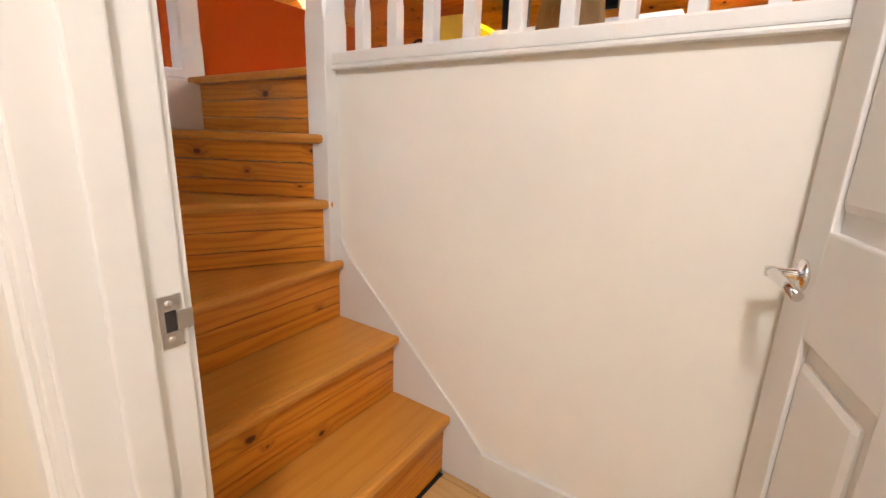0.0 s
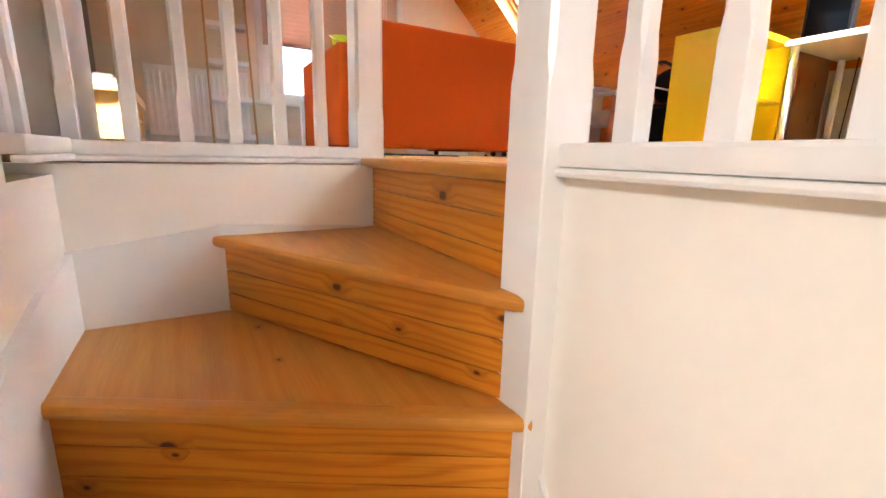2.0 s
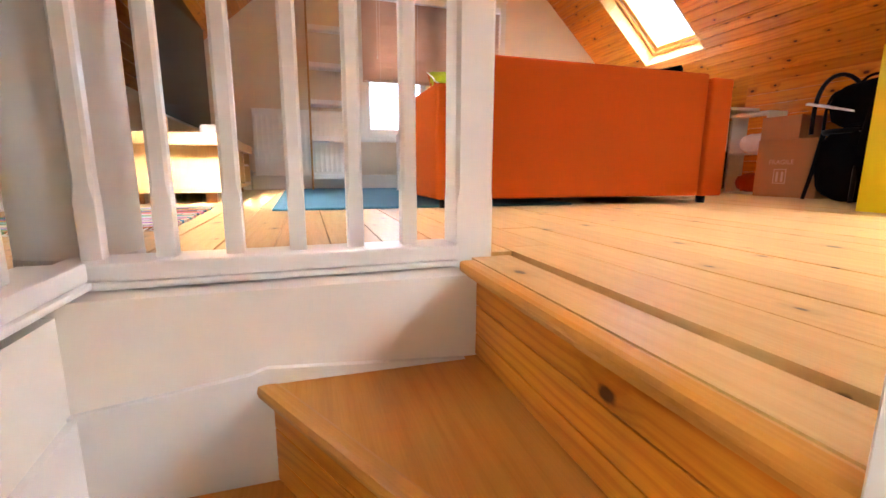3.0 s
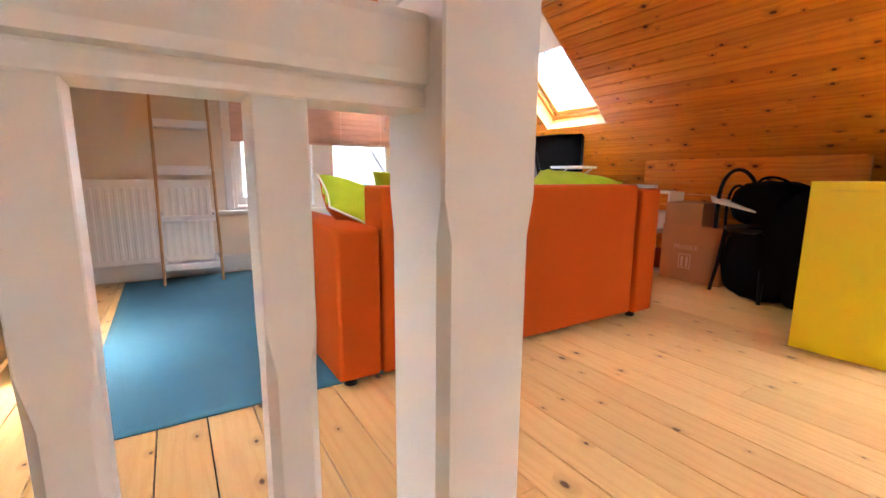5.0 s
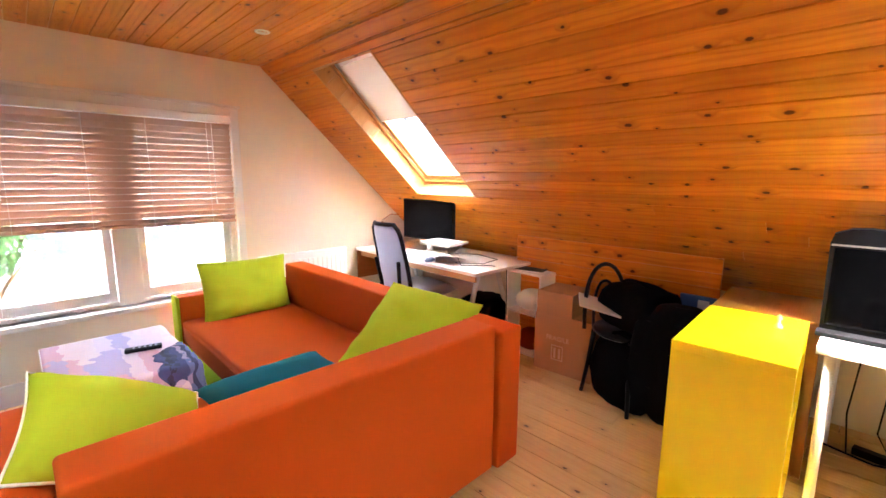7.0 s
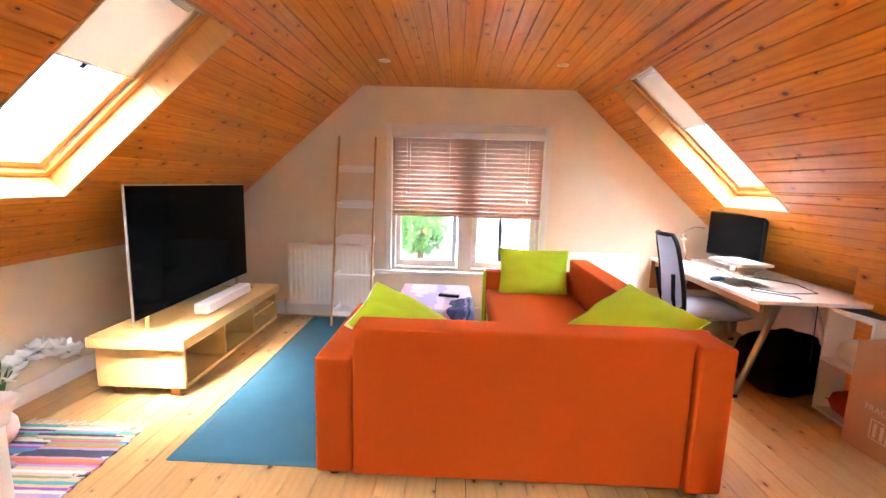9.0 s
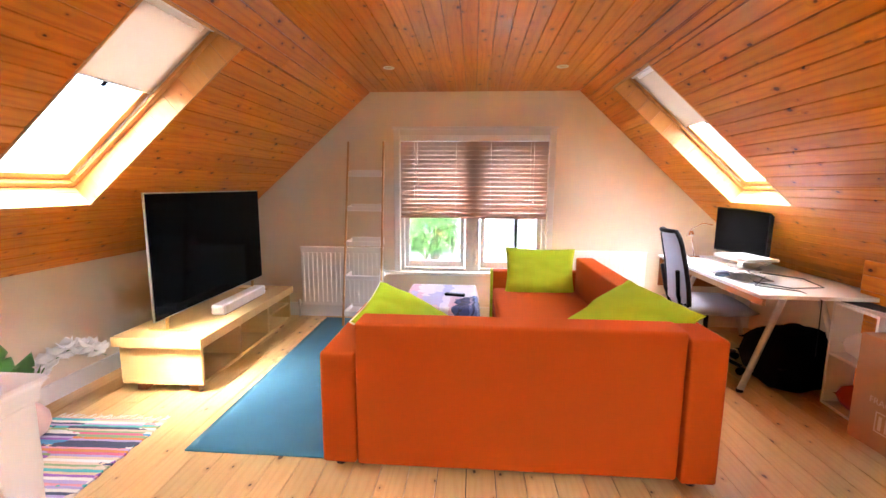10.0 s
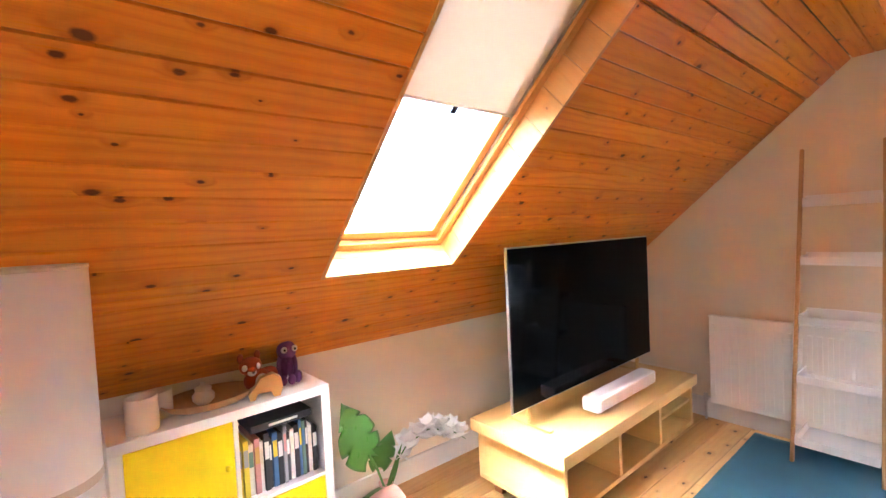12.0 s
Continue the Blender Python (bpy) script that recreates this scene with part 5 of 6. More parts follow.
for i in range(5):
    a = 2 * math.pi * i / 5 + 0.3
    part("base_arm", bm_tube(bmesh.new(), [(0.1, 0, 0.11), (0.1 + 0.29 * math.cos(a), 0.29 * math.sin(a), 0.065)], 0.02, 8, 0.014), BLACK, chair)
    part("castor", bm_tube(bmesh.new(), [(0.1 + 0.29 * math.cos(a) - 0.02 * math.sin(a), 0.29 * math.sin(a) + 0.02 * math.cos(a), 0.028), (0.1 + 0.29 * math.cos(a) + 0.02 * math.sin(a), 0.29 * math.sin(a) - 0.02 * math.cos(a), 0.028)], 0.028, 14), BLACK, chair)

# dark bag and cables under the desk
bagm = bmesh.new()
bm_cushion(bagm, 0.55, 0.40, 0.42, Matrix.Translation((0, 0, 0.21)), 12, 11, 0.3)
solid("storage_bag", bagm, BLACK_CLOTH, "slumped black cloth bag under the desk", "bag").matrix_world = pose(3.78, 3.12, 0.0, 0, 0, 10)

# ---- cube shelf, boxes ----
cube = thing("cube_shelf", "small white two-cube shelf beside the desk", "shelf", pose(3.80, 2.56, 0, 0, 0, -4))
for a, b in (((0, 0, 0), (0.32, 0.016, 0.67)), ((0, 0.324, 0), (0.32, 0.34, 0.67)), ((0.304, 0.016, 0.016), (0.32, 0.324, 0.654))):
    box_part("side_panel", a, b, WHITE_MATT, cube, 0.001)
for z0 in (0.0, 0.33, 0.654):
    box_part("shelf_board", (0, 0.0165, z0), (0.303, 0.3235, z0 + 0.016), WHITE_MATT, cube, 0.001)
for z0, c in ((0.016, FOX), (0.346, CERAMIC)):
    g = bmesh.new()
    bm_cushion(g, 0.24, 0.22, 0.16, Matrix.Translation((0, 0, 0.08)), 10, 5 + z0, 0.3)
    solid("wool_bundle" if z0 < 0.1 else "patterned_bundle", g, c, "brown woollen bundle in the cube shelf" if z0 < 0.1 else "patterned pale cloth bundle in the cube shelf", "bundle").matrix_world = cube.matrix_world @ Matrix.Translation((0.14, 0.17, z0 + 0.0005))
mag = thing("magazine", "dark magazine on the cube shelf", "magazine", pose(3.88, 2.60, 0.6705, 0, 0, 12))
box_part("pages", (0, 0, 0), (0.2, 0.26, 0.008), PAPER, mag, 0)
box_part("cover", (-0.001, -0.001, 0.008), (0.201, 0.261, 0.0095), BLACK, mag, 0)


def carton(m, w, d, h, label, printed):
    root = thing("cardboard_box", label, "cardboard box", m, group="cardboard boxes")
    t = 0.004
    for a, b in (((0, 0, 0), (w, d, t)), ((0, 0, t), (t, d, h)), ((w - t, 0, t), (w, d, h)), ((t, 0, t), (w - t, t, h)), ((t, d - t, t), (w - t, d, h))):
        box_part("side", a, b, CARD, root, 0.001)
    for a, b in (((0, 0, h), (w, d / 2 - 0.001, h + t)), ((0, d / 2 + 0.001, h), (w, d, h + t))):
        box_part("flap", a, b, CARD, root, 0.001)
    if printed:
        # black print on the side that faces the room
        word = bpy.data.curves.new("print", "FONT")
        word.body, word.size, word.align_x = "FRAGILE", 0.048, "CENTER"
        ob = new("print", word)
        me = bpy.data.meshes.new_from_object(ob)
        bpy.data.objects.remove(ob)
        me.materials.append(PRINT)
        tx = new("printed_word", me)
        tx.parent, tx.matrix_local = root, pose(-0.0012, d * 0.58, 0.245, 90, 0, -90)
        bm = bmesh.new()
        y0, z0 = d * 0.58, 0.1
        for a, b in (((y0 - 0.045, z0), (y0 + 0.045, z0 + 0.006)), ((y0 - 0.045, z0 + 0.104), (y0 + 0.045, z0 + 0.11)), ((y0 - 0.045, z0 + 0.006), (y0 - 0.039, z0 + 0.104)), ((y0 + 0.039, z0 + 0.006), (y0 + 0.045, z0 + 0.104)),
                     ((y0 - 0.026, z0 + 0.014), (y0 - 0.01, z0 + 0.09)), ((y0 + 0.01, z0 + 0.014), (y0 + 0.026, z0 + 0.09))):
            bm_box(bm, (-0.0015, a[0], a[1]), (0.001, b[0], b[1]))
        part("printed_symbol", bm, PRINT, root)


PRINT = plain("pale_print_ink", (0.62, 0.42, 0.30), 0.8)
carton(pose(3.71, 2.085, 0, 0, 0, 3), 0.42, 0.44, 0.425, "large brown cardboard box marked fragile", True)
carton(pose(3.69, 2.235, 0.4295, 0, 0, 4), 0.30, 0.27, 0.165, "small open cardboard box on the larger box", False)

# boarded access panel under the eaves
pan = thing("access_panel", "knotty pine boarded access panel standing under the slope", "panel", pose(3.985, 1.44, 0, 0, 0, 0))
for i in range(10):
    z0 = i * 0.093
    box_part("board", (0, 0, z0 + 0.001), (0.018, 1.48, z0 + 0.092), PINE_CEIL, pan, 0.003)

BLUE_FOLDER = plain("blue_board", (0.05, 0.13, 0.32), 0.5)
# ---- black bentwood chair heaped with bags ----
bent = thing("bentwood_chair", "black bentwood chair with bags heaped on it", "chair", pose(3.70, 1.86, 0, 0, 0, 252))
part("seat", bm_lathe(bmesh.new(), [(0, 0.43), (0.19, 0.43), (0.205, 0.445), (0.2, 0.462), (0, 0.455)], 32), BLACK, bent)
for x, y in ((0.15, 0.14), (0.15, -0.14), (-0.14, 0.13), (-0.14, -0.13)):
    part("leg", bm_tube(bmesh.new(), [(x, y, 0.44), (x * 1.15, y * 1.15, 0.2), (x * 1.32, y * 1.32, 0.0)], 0.016, 10, 0.012), BLACK, bent)
hoop = [(-0.17 - 0.04 * math.sin(math.pi * i / 20), 0.19 * math.cos(math.pi * i / 20), 0.44 + 0.40 * math.sin(math.pi * i / 20) ** 0.7) for i in range(21)]
part("back_hoop", bm_tube(bmesh.new(), hoop, 0.0135, 10), BLACK, bent)
inner = [(-0.17 - 0.03 * math.sin(math.pi * i / 16), 0.11 * math.cos(math.pi * i / 16), 0.44 + 0.29 * math.sin(math.pi * i / 16) ** 0.7) for i in range(17)]
part("inner_hoop", bm_tube(bmesh.new(), inner, 0.010, 8), BLACK, bent)
part("leg_ring", bm_tube(bmesh.new(), [(0.165 * math.cos(2 * math.pi * i / 24), 0.165 * math.sin(2 * math.pi * i / 24), 0.2) for i in range(25)], 0.008, 8), BLACK, bent)


def satchel(m, w, d, h, seed, mat, label):
    root = thing("bag", label, "bag", m, group="bags on the bentwood chair")
    part("body", bm_cushion(bmesh.new(), w, d, h, Matrix.Translation((0, 0, h / 2)), 12, seed, 0.26), mat, root)
    part("strap", bm_tube(bmesh.new(), [(w * 0.3 * math.cos(math.pi * i / 16), 0.05 * math.sin(math.pi * i / 16), h * 0.8 + (0.05 + 0.12 * h) * math.sin(math.pi * i / 16)) for i in range(17)], 0.009, 8), mat, root)


satchel(pose(3.70, 1.80, 0.463, 0, 0, 70), 0.44, 0.32, 0.30, 3, BLACK_CLOTH, "black shoulder bag on the bentwood chair")
satchel(pose(3.60, 1.52, 0.0, 0, 0, 75), 0.46, 0.36, 0.70, 8, BLACK_CLOTH, "tall black rucksack on the floor by the cabinet")
satchel(pose(3.585, 1.80, 0.0, 0, 0, 82), 0.42, 0.20, 0.47, 12, BLACK_CLOTH, "black cloth bag on the floor behind the chair")
sheet = bmesh.new()
bm_box(sheet, (-0.1, -0.15, 0), (0.1, 0.15, 0.012), 0.002)
solid("notepad", sheet, PAPER, "white notepad lying on the bags", "notepad").matrix_world = pose(3.60, 1.98, 0.60, 14, -8, 30)

fold = thing("blue_folder", "blue folder standing behind the black rucksack", "folder", pose(3.86, 1.42, 0.0, 0, 0, 0))
box_part("cover", (0, 0, 0.0), (0.028, 0.20, 0.71), BLUE_FOLDER, fold, 0.003)
box_part("label", (-0.002, 0.04, 0.55), (-0.0002, 0.10, 0.69), PAPER, fold, 0)
# ---- yellow cube unit and the cabinet behind it ----
yel = thing("yellow_cube_unit", "glossy bright yellow cube shelving unit", "shelving unit", pose(2.85, 0.955, 0, 0, 0, 2.5))
UL, UD, UH = 0.66, 0.39, 0.77
for nm, a, b in (("side_panel", (0, 0, 0), (0.038, UD, UH - 0.038)), ("side_panel", (UL - 0.038, 0, 0), (UL, UD, UH - 0.038)), ("top_panel", (0, 0, UH - 0.038), (UL, UD, UH)), ("bottom_panel", (0.038, 0, 0), (UL - 0.038, UD, 0.038)),
                 ("shelf", (0.038, 0.006, UH / 2 - 0.008), (UL - 0.038, UD - 0.006, UH / 2 + 0.008)), ("back_panel", (0.038, UD - 0.006, 0.038), (UL - 0.038, UD, UH - 0.038))):
    box_part(nm, a, b, YELLOW, yel, 0.0025)
orn = bmesh.new()
bm_lathe(orn, [(0, 0), (0.016, 0), (0.018, 0.01), (0.008, 0.022), (0.006, 0.034), (0.012, 0.042), (0.008, 0.056), (0, 0.06)], 14)
solid("ornament", orn, CERAMIC, "tiny white china ornament on the yellow unit", "ornament").matrix_world = pose(3.30, 1.07, 0.7705)
cab2 = thing("wooden_cabinet", "brown stained wooden cabinet beside the desk", "cabinet", pose(3.525, 0.94, 0, 0, 0, 2.5))
box_part("body", (0, 0, 0), (0.50, 0.42, 0.745), DARK_WOOD, cab2, 0.003)
box_part("top", (-0.004, -0.012, 0.7455), (0.52, 0.43, 0.768), DARK_WOOD, cab2, 0.004)

# ---- desk under the far roof window ----
dk = thing("desk", "white laminate desk with round white legs", "desk", pose(3.30, -0.56, 0))
box_part("desktop", (0, 0, 0.695), (0.75, 1.50, 0.73), WHITE_MATT, dk, 0.003)
for x in (0.045, 0.70):
    for y in (0.05, 1.455):
        part("leg", bm_tube(bmesh.new(), [(x, y, 0.0), (x, y, 0.694)], 0.02, 16), WHITE_MATT, dk)
dev = thing("computer_tower", "black upright computer with a rounded top on the desk", "computer", pose(3.515, 0.835, 0.731, 0, 0, 0))
bm = bmesh.new()
prof = [(-0.118, 0.02), (0.118, 0.02), (0.122, 0.40), (0.112, 0.44), (0.06, 0.462), (0.0, 0.467), (-0.06, 0.462), (-0.112, 0.44), (-0.122, 0.40)]
bm_prism(bm, prof, 0.07, 0, 0.0)
part("body", bm, BLACK, dev)
box_part("trim_line", (-0.002, -0.118, 0.388), (0.002, 0.118, 0.396), STEEL, dev, 0)
box_part("base", (-0.07, -0.125, 0), (0.12, 0.125, 0.02), BLACK, dev, 0.004)
box_part("front_panel", (-0.003, -0.105, 0.04), (0.0005, 0.105, 0.38), SCREEN, dev, 0)
mon2 = thing("monitor", "wide black computer monitor on the white desk", "monitor", pose(3.575, 0.26, 0.731, 0, 0, 0))
box_part("screen", (-0.004, -0.295, 0.155), (0.0, 0.295, 0.53), SCREEN, mon2, 0)
box_part("bezel", (0.0, -0.305, 0.135), (0.03, 0.305, 0.542), BLACK, mon2, 0.005)
box_part("stand_neck", (0.005, -0.035, 0.012), (0.035, 0.035, 0.2), BLACK, mon2, 0.004)
box_part("stand_foot", (-0.09, -0.12, 0.0), (0.1, 0.12, 0.012), BLACK, mon2, 0.005)
solid("mouse_mat", bm_box(bmesh.new(), (0, 0, 0), (0.22, 0.36, 0.004), 0.001), MOUSE_PAD, "slate blue mat on the white desk", "mat").matrix_world = pose(3.34, 0.16, 0.7305, 0, 0, 6)
cb = bmesh.new()
bm_tube(cb, [(3.98, 0.80, 0.70), (3.96, 0.80, 0.5), (3.99, 0.82, 0.2), (3.94, 0.80, 0.012)], 0.004, 6)
bm_tube(cb, [(3.98, 0.70, 0.70), (4.0, 0.68, 0.45), (3.96, 0.70, 0.15), (3.9, 0.62, 0.012), (3.92, 0.4, 0.012), (4.1, 0.3, 0.012)], 0.004, 6)
bm_tube(cb, [(3.96, 0.9, 0.012), (3.9, 0.7, 0.012), (3.98, 0.5, 0.012), (3.88, 0.3, 0.012)], 0.006, 6)
solid("desk_cable", cb, BLACK, "black cables hanging under the white desk", "cable")
strip = thing("power_strip", "black power strip on the floor under the desk", "power strip", pose(3.96, 0.62, 0, 0, 0, 80))
box_part("body", (-0.16, -0.025, 0), (0.16, 0.025, 0.04), BLACK, strip, 0.005)
for i in range(4):
    box_part("socket", (-0.13 + i * 0.07, -0.018, 0.04), (-0.09 + i * 0.07, 0.018, 0.042), DARK, strip, 0)

# chair with a coat over its back
cc = thing("desk_chair", "plain desk chair hidden under a coat", "chair", pose(3.10, 0.14, 0))
box_part("seat", (-0.05, -0.2, 0.43), (0.36, 0.2, 0.47), BLACK_CLOTH, cc, 0.015)
box_part("backrest", (-0.09, -0.19, 0.5), (-0.055, 0.19, 0.86), BLACK_CLOTH, cc, 0.012)
for x, y in ((-0.07, -0.17), (-0.07, 0.17), (0.33, -0.17), (0.33, 0.17)):
    box_part("leg", (x - 0.016, y - 0.016, 0), (x + 0.016, y + 0.016, 0.86 if x < 0 else 0.43), BLACK, cc, 0.004)
coat = thing("coat", "khaki coat with a cream fleece hood hung over a chair", "coat", pose(3.02, 0.14, 0))


def drape(w0, w1, z0, z1, depth, seed, folds, n=72, rows=40):
    """Hanging cloth: a rounded sleeve of fabric with vertical folds that open towards the hem."""
    tmp, grid = bmesh.new(), {}
    for j in range(rows + 1):
        v = j / rows
        for i in range(n):
            a = 2 * math.pi * i / n
            hw = (w0 + (w1 - w0) * v) / 2
            fold = 1 + 0.09 * v * math.sin(folds * a + seed + 1.5 * noise.noise(Vector((a, v * 2, seed)))) + 0.09 * noise.noise(Vector((math.cos(a) * 2 + seed, math.sin(a) * 2, v * 3)))
            fold += 0.06 * noise.noise(Vector((math.cos(a) * 4 + v * 3, math.sin(a) * 4 - seed, v * 7))) + 0.025 * noise.noise(Vector((math.cos(a) * 11, math.sin(a) * 11 + v * 9, v * 13 + seed)))
            shoulder = min(1.0, 0.55 + v * 4)
            grid[i, j] = tmp.verts.new((depth * (0.5 + 0.5 * v) * math.cos(a) * fold * shoulder, hw * math.sin(a) * fold * (0.8 + 0.2 * shoulder), z1 + (z0 - z1) * v + 0.02 * noise.noise(Vector((a, seed, v)))))
    for j in range(rows):
        for i in range(n):
            f = tmp.faces.new((grid[i, j], grid[(i + 1) % n, j], grid[(i + 1) % n, j + 1], grid[i, j + 1]))
            f.smooth = True
    f = tmp.faces.new([grid[i, 0] for i in range(n)])
    bmesh.ops.recalc_face_normals(tmp, faces=tmp.faces[:])
    return merge(bmesh.new(), tmp)


part("body", drape(0.44, 0.56, 0.10, 0.885, 0.13, 2.0, 7), COAT_CLOTH, coat)
sl = part("sleeve", drape(0.14, 0.15, 0.30, 0.83, 0.07, 5.0, 5), COAT_CLOTH, coat)
sl.matrix_local = pose(-0.05, 0.25, 0, 6, 4, 0)
sl = part("sleeve", drape(0.14, 0.15, 0.30, 0.83, 0.07, 8.0, 5), COAT_CLOTH, coat)
sl.matrix_local = pose(-0.05, -0.25, 0, -6, 4, 0)
part("hood", bm_cushion(bmesh.new(), 0.30, 0.46, 0.16, pose(0.0, 0, 0.885, 0, 14, 0), 16, 6, 0.4), FLEECE, coat, "cream fleece lined hood")
part("hood_edge", bm_tube(bmesh.new(), [(-0.14 + 0.05 * math.sin(i * 0.6), -0.24 + 0.04 * i, 0.875 - 0.03 * math.cos(i * 0.9)) for i in range(13)], 0.03, 10), COAT_CLOTH, coat)
part("drawstring", bm_tube(bmesh.new(), [(-0.128 - 0.05 * i / 24, 0.07 + 0.10 * (i / 24) ** 1.4 + 0.012 * math.sin(i * 0.9), 0.74 - 0.46 * i / 24) for i in range(25)], 0.0045, 6), DARK_WOOD, coat)

# ---- low cube unit under the west slope ----
kal = thing("cube_unit", "white cube shelving unit with yellow doors", "shelving unit", pose(-0.752, 1.07, 0, 0, 0, 3))
KD, KW, KH, T1, T2 = 0.30, 0.77, 0.765, 0.038, 0.016    # depth to -x, width along +y
for nm, a, b in (("side_panel", (-KD, 0, 0), (0, T1, KH - T1)), ("side_panel", (-KD, KW - T1, 0), (0, KW, KH - T1)), ("top_panel", (-KD, 0, KH - T1), (0, KW, KH)), ("bottom_panel", (-KD, T1, 0), (0, KW - T1, T1)),
                 ("divider", (-KD, KW / 2 - 0.008, T1), (-0.002, KW / 2 + 0.008, KH - T1)), ("shelf", (-KD, T1, KH / 2 - 0.008), (-0.003, KW / 2 - 0.0085, KH / 2 + 0.008)), ("shelf", (-KD, KW / 2 + 0.0085, KH / 2 - 0.008), (-0.003, KW - T1, KH / 2 + 0.008)),
                 ("back_panel", (-KD - 0.004, 0, 0), (-KD, KW, KH))):
    box_part(nm, a, b, WHITE_MATT, kal, 0.0015)
for y0, z0, kx in ((T1 + 0.002, KH / 2 + 0.01, 1), (KW / 2 + 0.010, T1 + 0.002, 1)):
    dr = box_part("door", (-0.018, y0, z0), (-0.001, y0 + KW / 2 - T1 - 0.012, z0 + KH / 2 - T1 - 0.012), YELLOW, kal, 0.0015, "bright yellow door")
    part("knob", bm_lathe(bmesh.new(), [(0, 0), (0.005, 0), (0.0045, 0.012), (0.011, 0.018), (0.009, 0.025), (0, 0.026)], 14, Matrix.Translation((-0.001, y0 + KW / 2 - T1 - 0.04, z0 + 0.17)) @ pose(0, 0, 0, 0, 90, 0)), YELLOW, dr)
# books in the open cube
rng = random.Random(3)
BOOKS = [painted("book_cloth_%s" % n_, c_, 0.6, 0.05, 0.05, 80.0) for n_, c_ in
         (("black", (0.02, 0.02, 0.022)), ("cream", (0.68, 0.62, 0.5)), ("blue", (0.06, 0.15, 0.32)), ("grey", (0.3, 0.3, 0.31)), ("ochre", (0.5, 0.3, 0.08)), ("white", (0.74, 0.72, 0.7)), ("green", (0.1, 0.2, 0.16)), ("yellow", (0.7, 0.52, 0.03)), ("rose", (0.55, 0.25, 0.24)))]
ORDER = [7, 7, 1, 8, 5, 0, 0, 2, 0, 3, 0, 5, 0, 2, 6, 0, 5, 0, 1, 5]
y = KW / 2 + 0.013
zb = KH / 2 + 0.0085
for k, c_ in enumerate(ORDER):
    th_ = rng.choice((0.012, 0.015, 0.018, 0.022))
    if y + th_ > KW - T1 - 0.004:
        break
    hgt, dep = rng.uniform(0.19, 0.25), rng.uniform(0.17, 0.22)
    bk = thing("book", "upright book in the open cube", "book", kal.matrix_world @ Matrix.Translation((-0.035 - rng.uniform(0, 0.012), y, zb)), group="books in the cube unit")
    box_part("cover", (-dep, 0, 0), (0, th_ - 0.001, hgt), BOOKS[c_], bk, 0.0015)
    box_part("spine_label", (-0.001, 0.002, hgt * 0.55), (0.0006, th_ - 0.003, hgt * 0.85), BOOKS[(c_ + 5) % 9], bk, 0)
    y += th_
bk = thing("book", "large black book lying on top of the upright books", "book", kal.matrix_world @ Matrix.Translation((-0.03, KW / 2 + 0.06, zb + 0.2505)), group="books in the cube unit")
box_part("cover", (-0.19, 0, 0), (0, 0.255, 0.03), BOOKS[0], bk, 0.002)
box_part("title_bar", (0.0, 0.07, 0.010), (0.0006, 0.19, 0.020), PAPER, bk, 0)

# things on top of the unit
TOPZ = KH + 0.0005


def on_unit(x, y, rz=0):
    return kal.matrix_world @ pose(x, y, TOPZ, 0, 0, rz)


pot = bmesh.new()
bm_lathe(pot, [(0, 0), (0.045, 0), (0.05, 0.004), (0.05, 0.118), (0.047, 0.122), (0.044, 0.118), (0.044, 0.01), (0, 0.01)], 32)
solid("candle_pot", pot, CERAMIC, "plain white ceramic candle pot on the unit", "pot").matrix_world = on_unit(-0.06, 0.105)
pot = bmesh.new()
bm_lathe(pot, [(0, 0), (0.042, 0), (0.045, 0.004), (0.045, 0.095), (0.041, 0.098), (0.038, 0.093), (0, 0.08)], 28)
solid("candle_pot", pot, CERAMIC, "small grey white candle pot on the unit", "pot").matrix_world = on_unit(-0.17, 0.17)
dish = bmesh.new()
bm_lathe(dish, [(0, 0.008), (0.08, 0.008), (0.12, 0.018), (0.148, 0.036), (0.151, 0.034), (0.125, 0.010), (0.08, 0.0), (0, 0.0)], 40)
solid("wooden_dish", dish, OAK, "shallow oval wooden dish on the unit", "dish").matrix_world = on_unit(-0.14, 0.335) @ Matrix.Diagonal((0.82, 1.12, 1.25, 1))
jar = thing("pottery_jar", "little round pottery jar with a lid in the dish", "jar", on_unit(-0.15, 0.315) @ Matrix.Translation((0, 0, 0.0105)))
part("body", bm_lathe(bmesh.new(), [(0, 0), (0.022, 0), (0.038, 0.016), (0.04, 0.034), (0.028, 0.05), (0.024, 0.056), (0, 0.056)], 28), CERAMIC, jar)
part("lid", bm_lathe(bmesh.new(), [(0, 0.0565), (0.03, 0.0565), (0.03, 0.062), (0.014, 0.07), (0.008, 0.074), (0.01, 0.082), (0, 0.086)], 24), CERAMIC, jar)


def toy(name, blobs, mat, label, m):
    bm = bmesh.new()
    for (x, y, zz), (rx, ry, rz) in blobs:
        tmp = bmesh.new()
        bmesh.ops.create_uvsphere(tmp, u_segments=16, v_segments=10, radius=1)
        for v in tmp.verts:
            v.co = Vector((v.co.x * rx + x, v.co.y * ry + y, v.co.z * rz + zz))
        for f in tmp.faces:
            f.smooth = True
        merge(bm, tmp)
    ob = solid(name, bm, mat, label, "toy")
    ob.matrix_world = m
    return ob


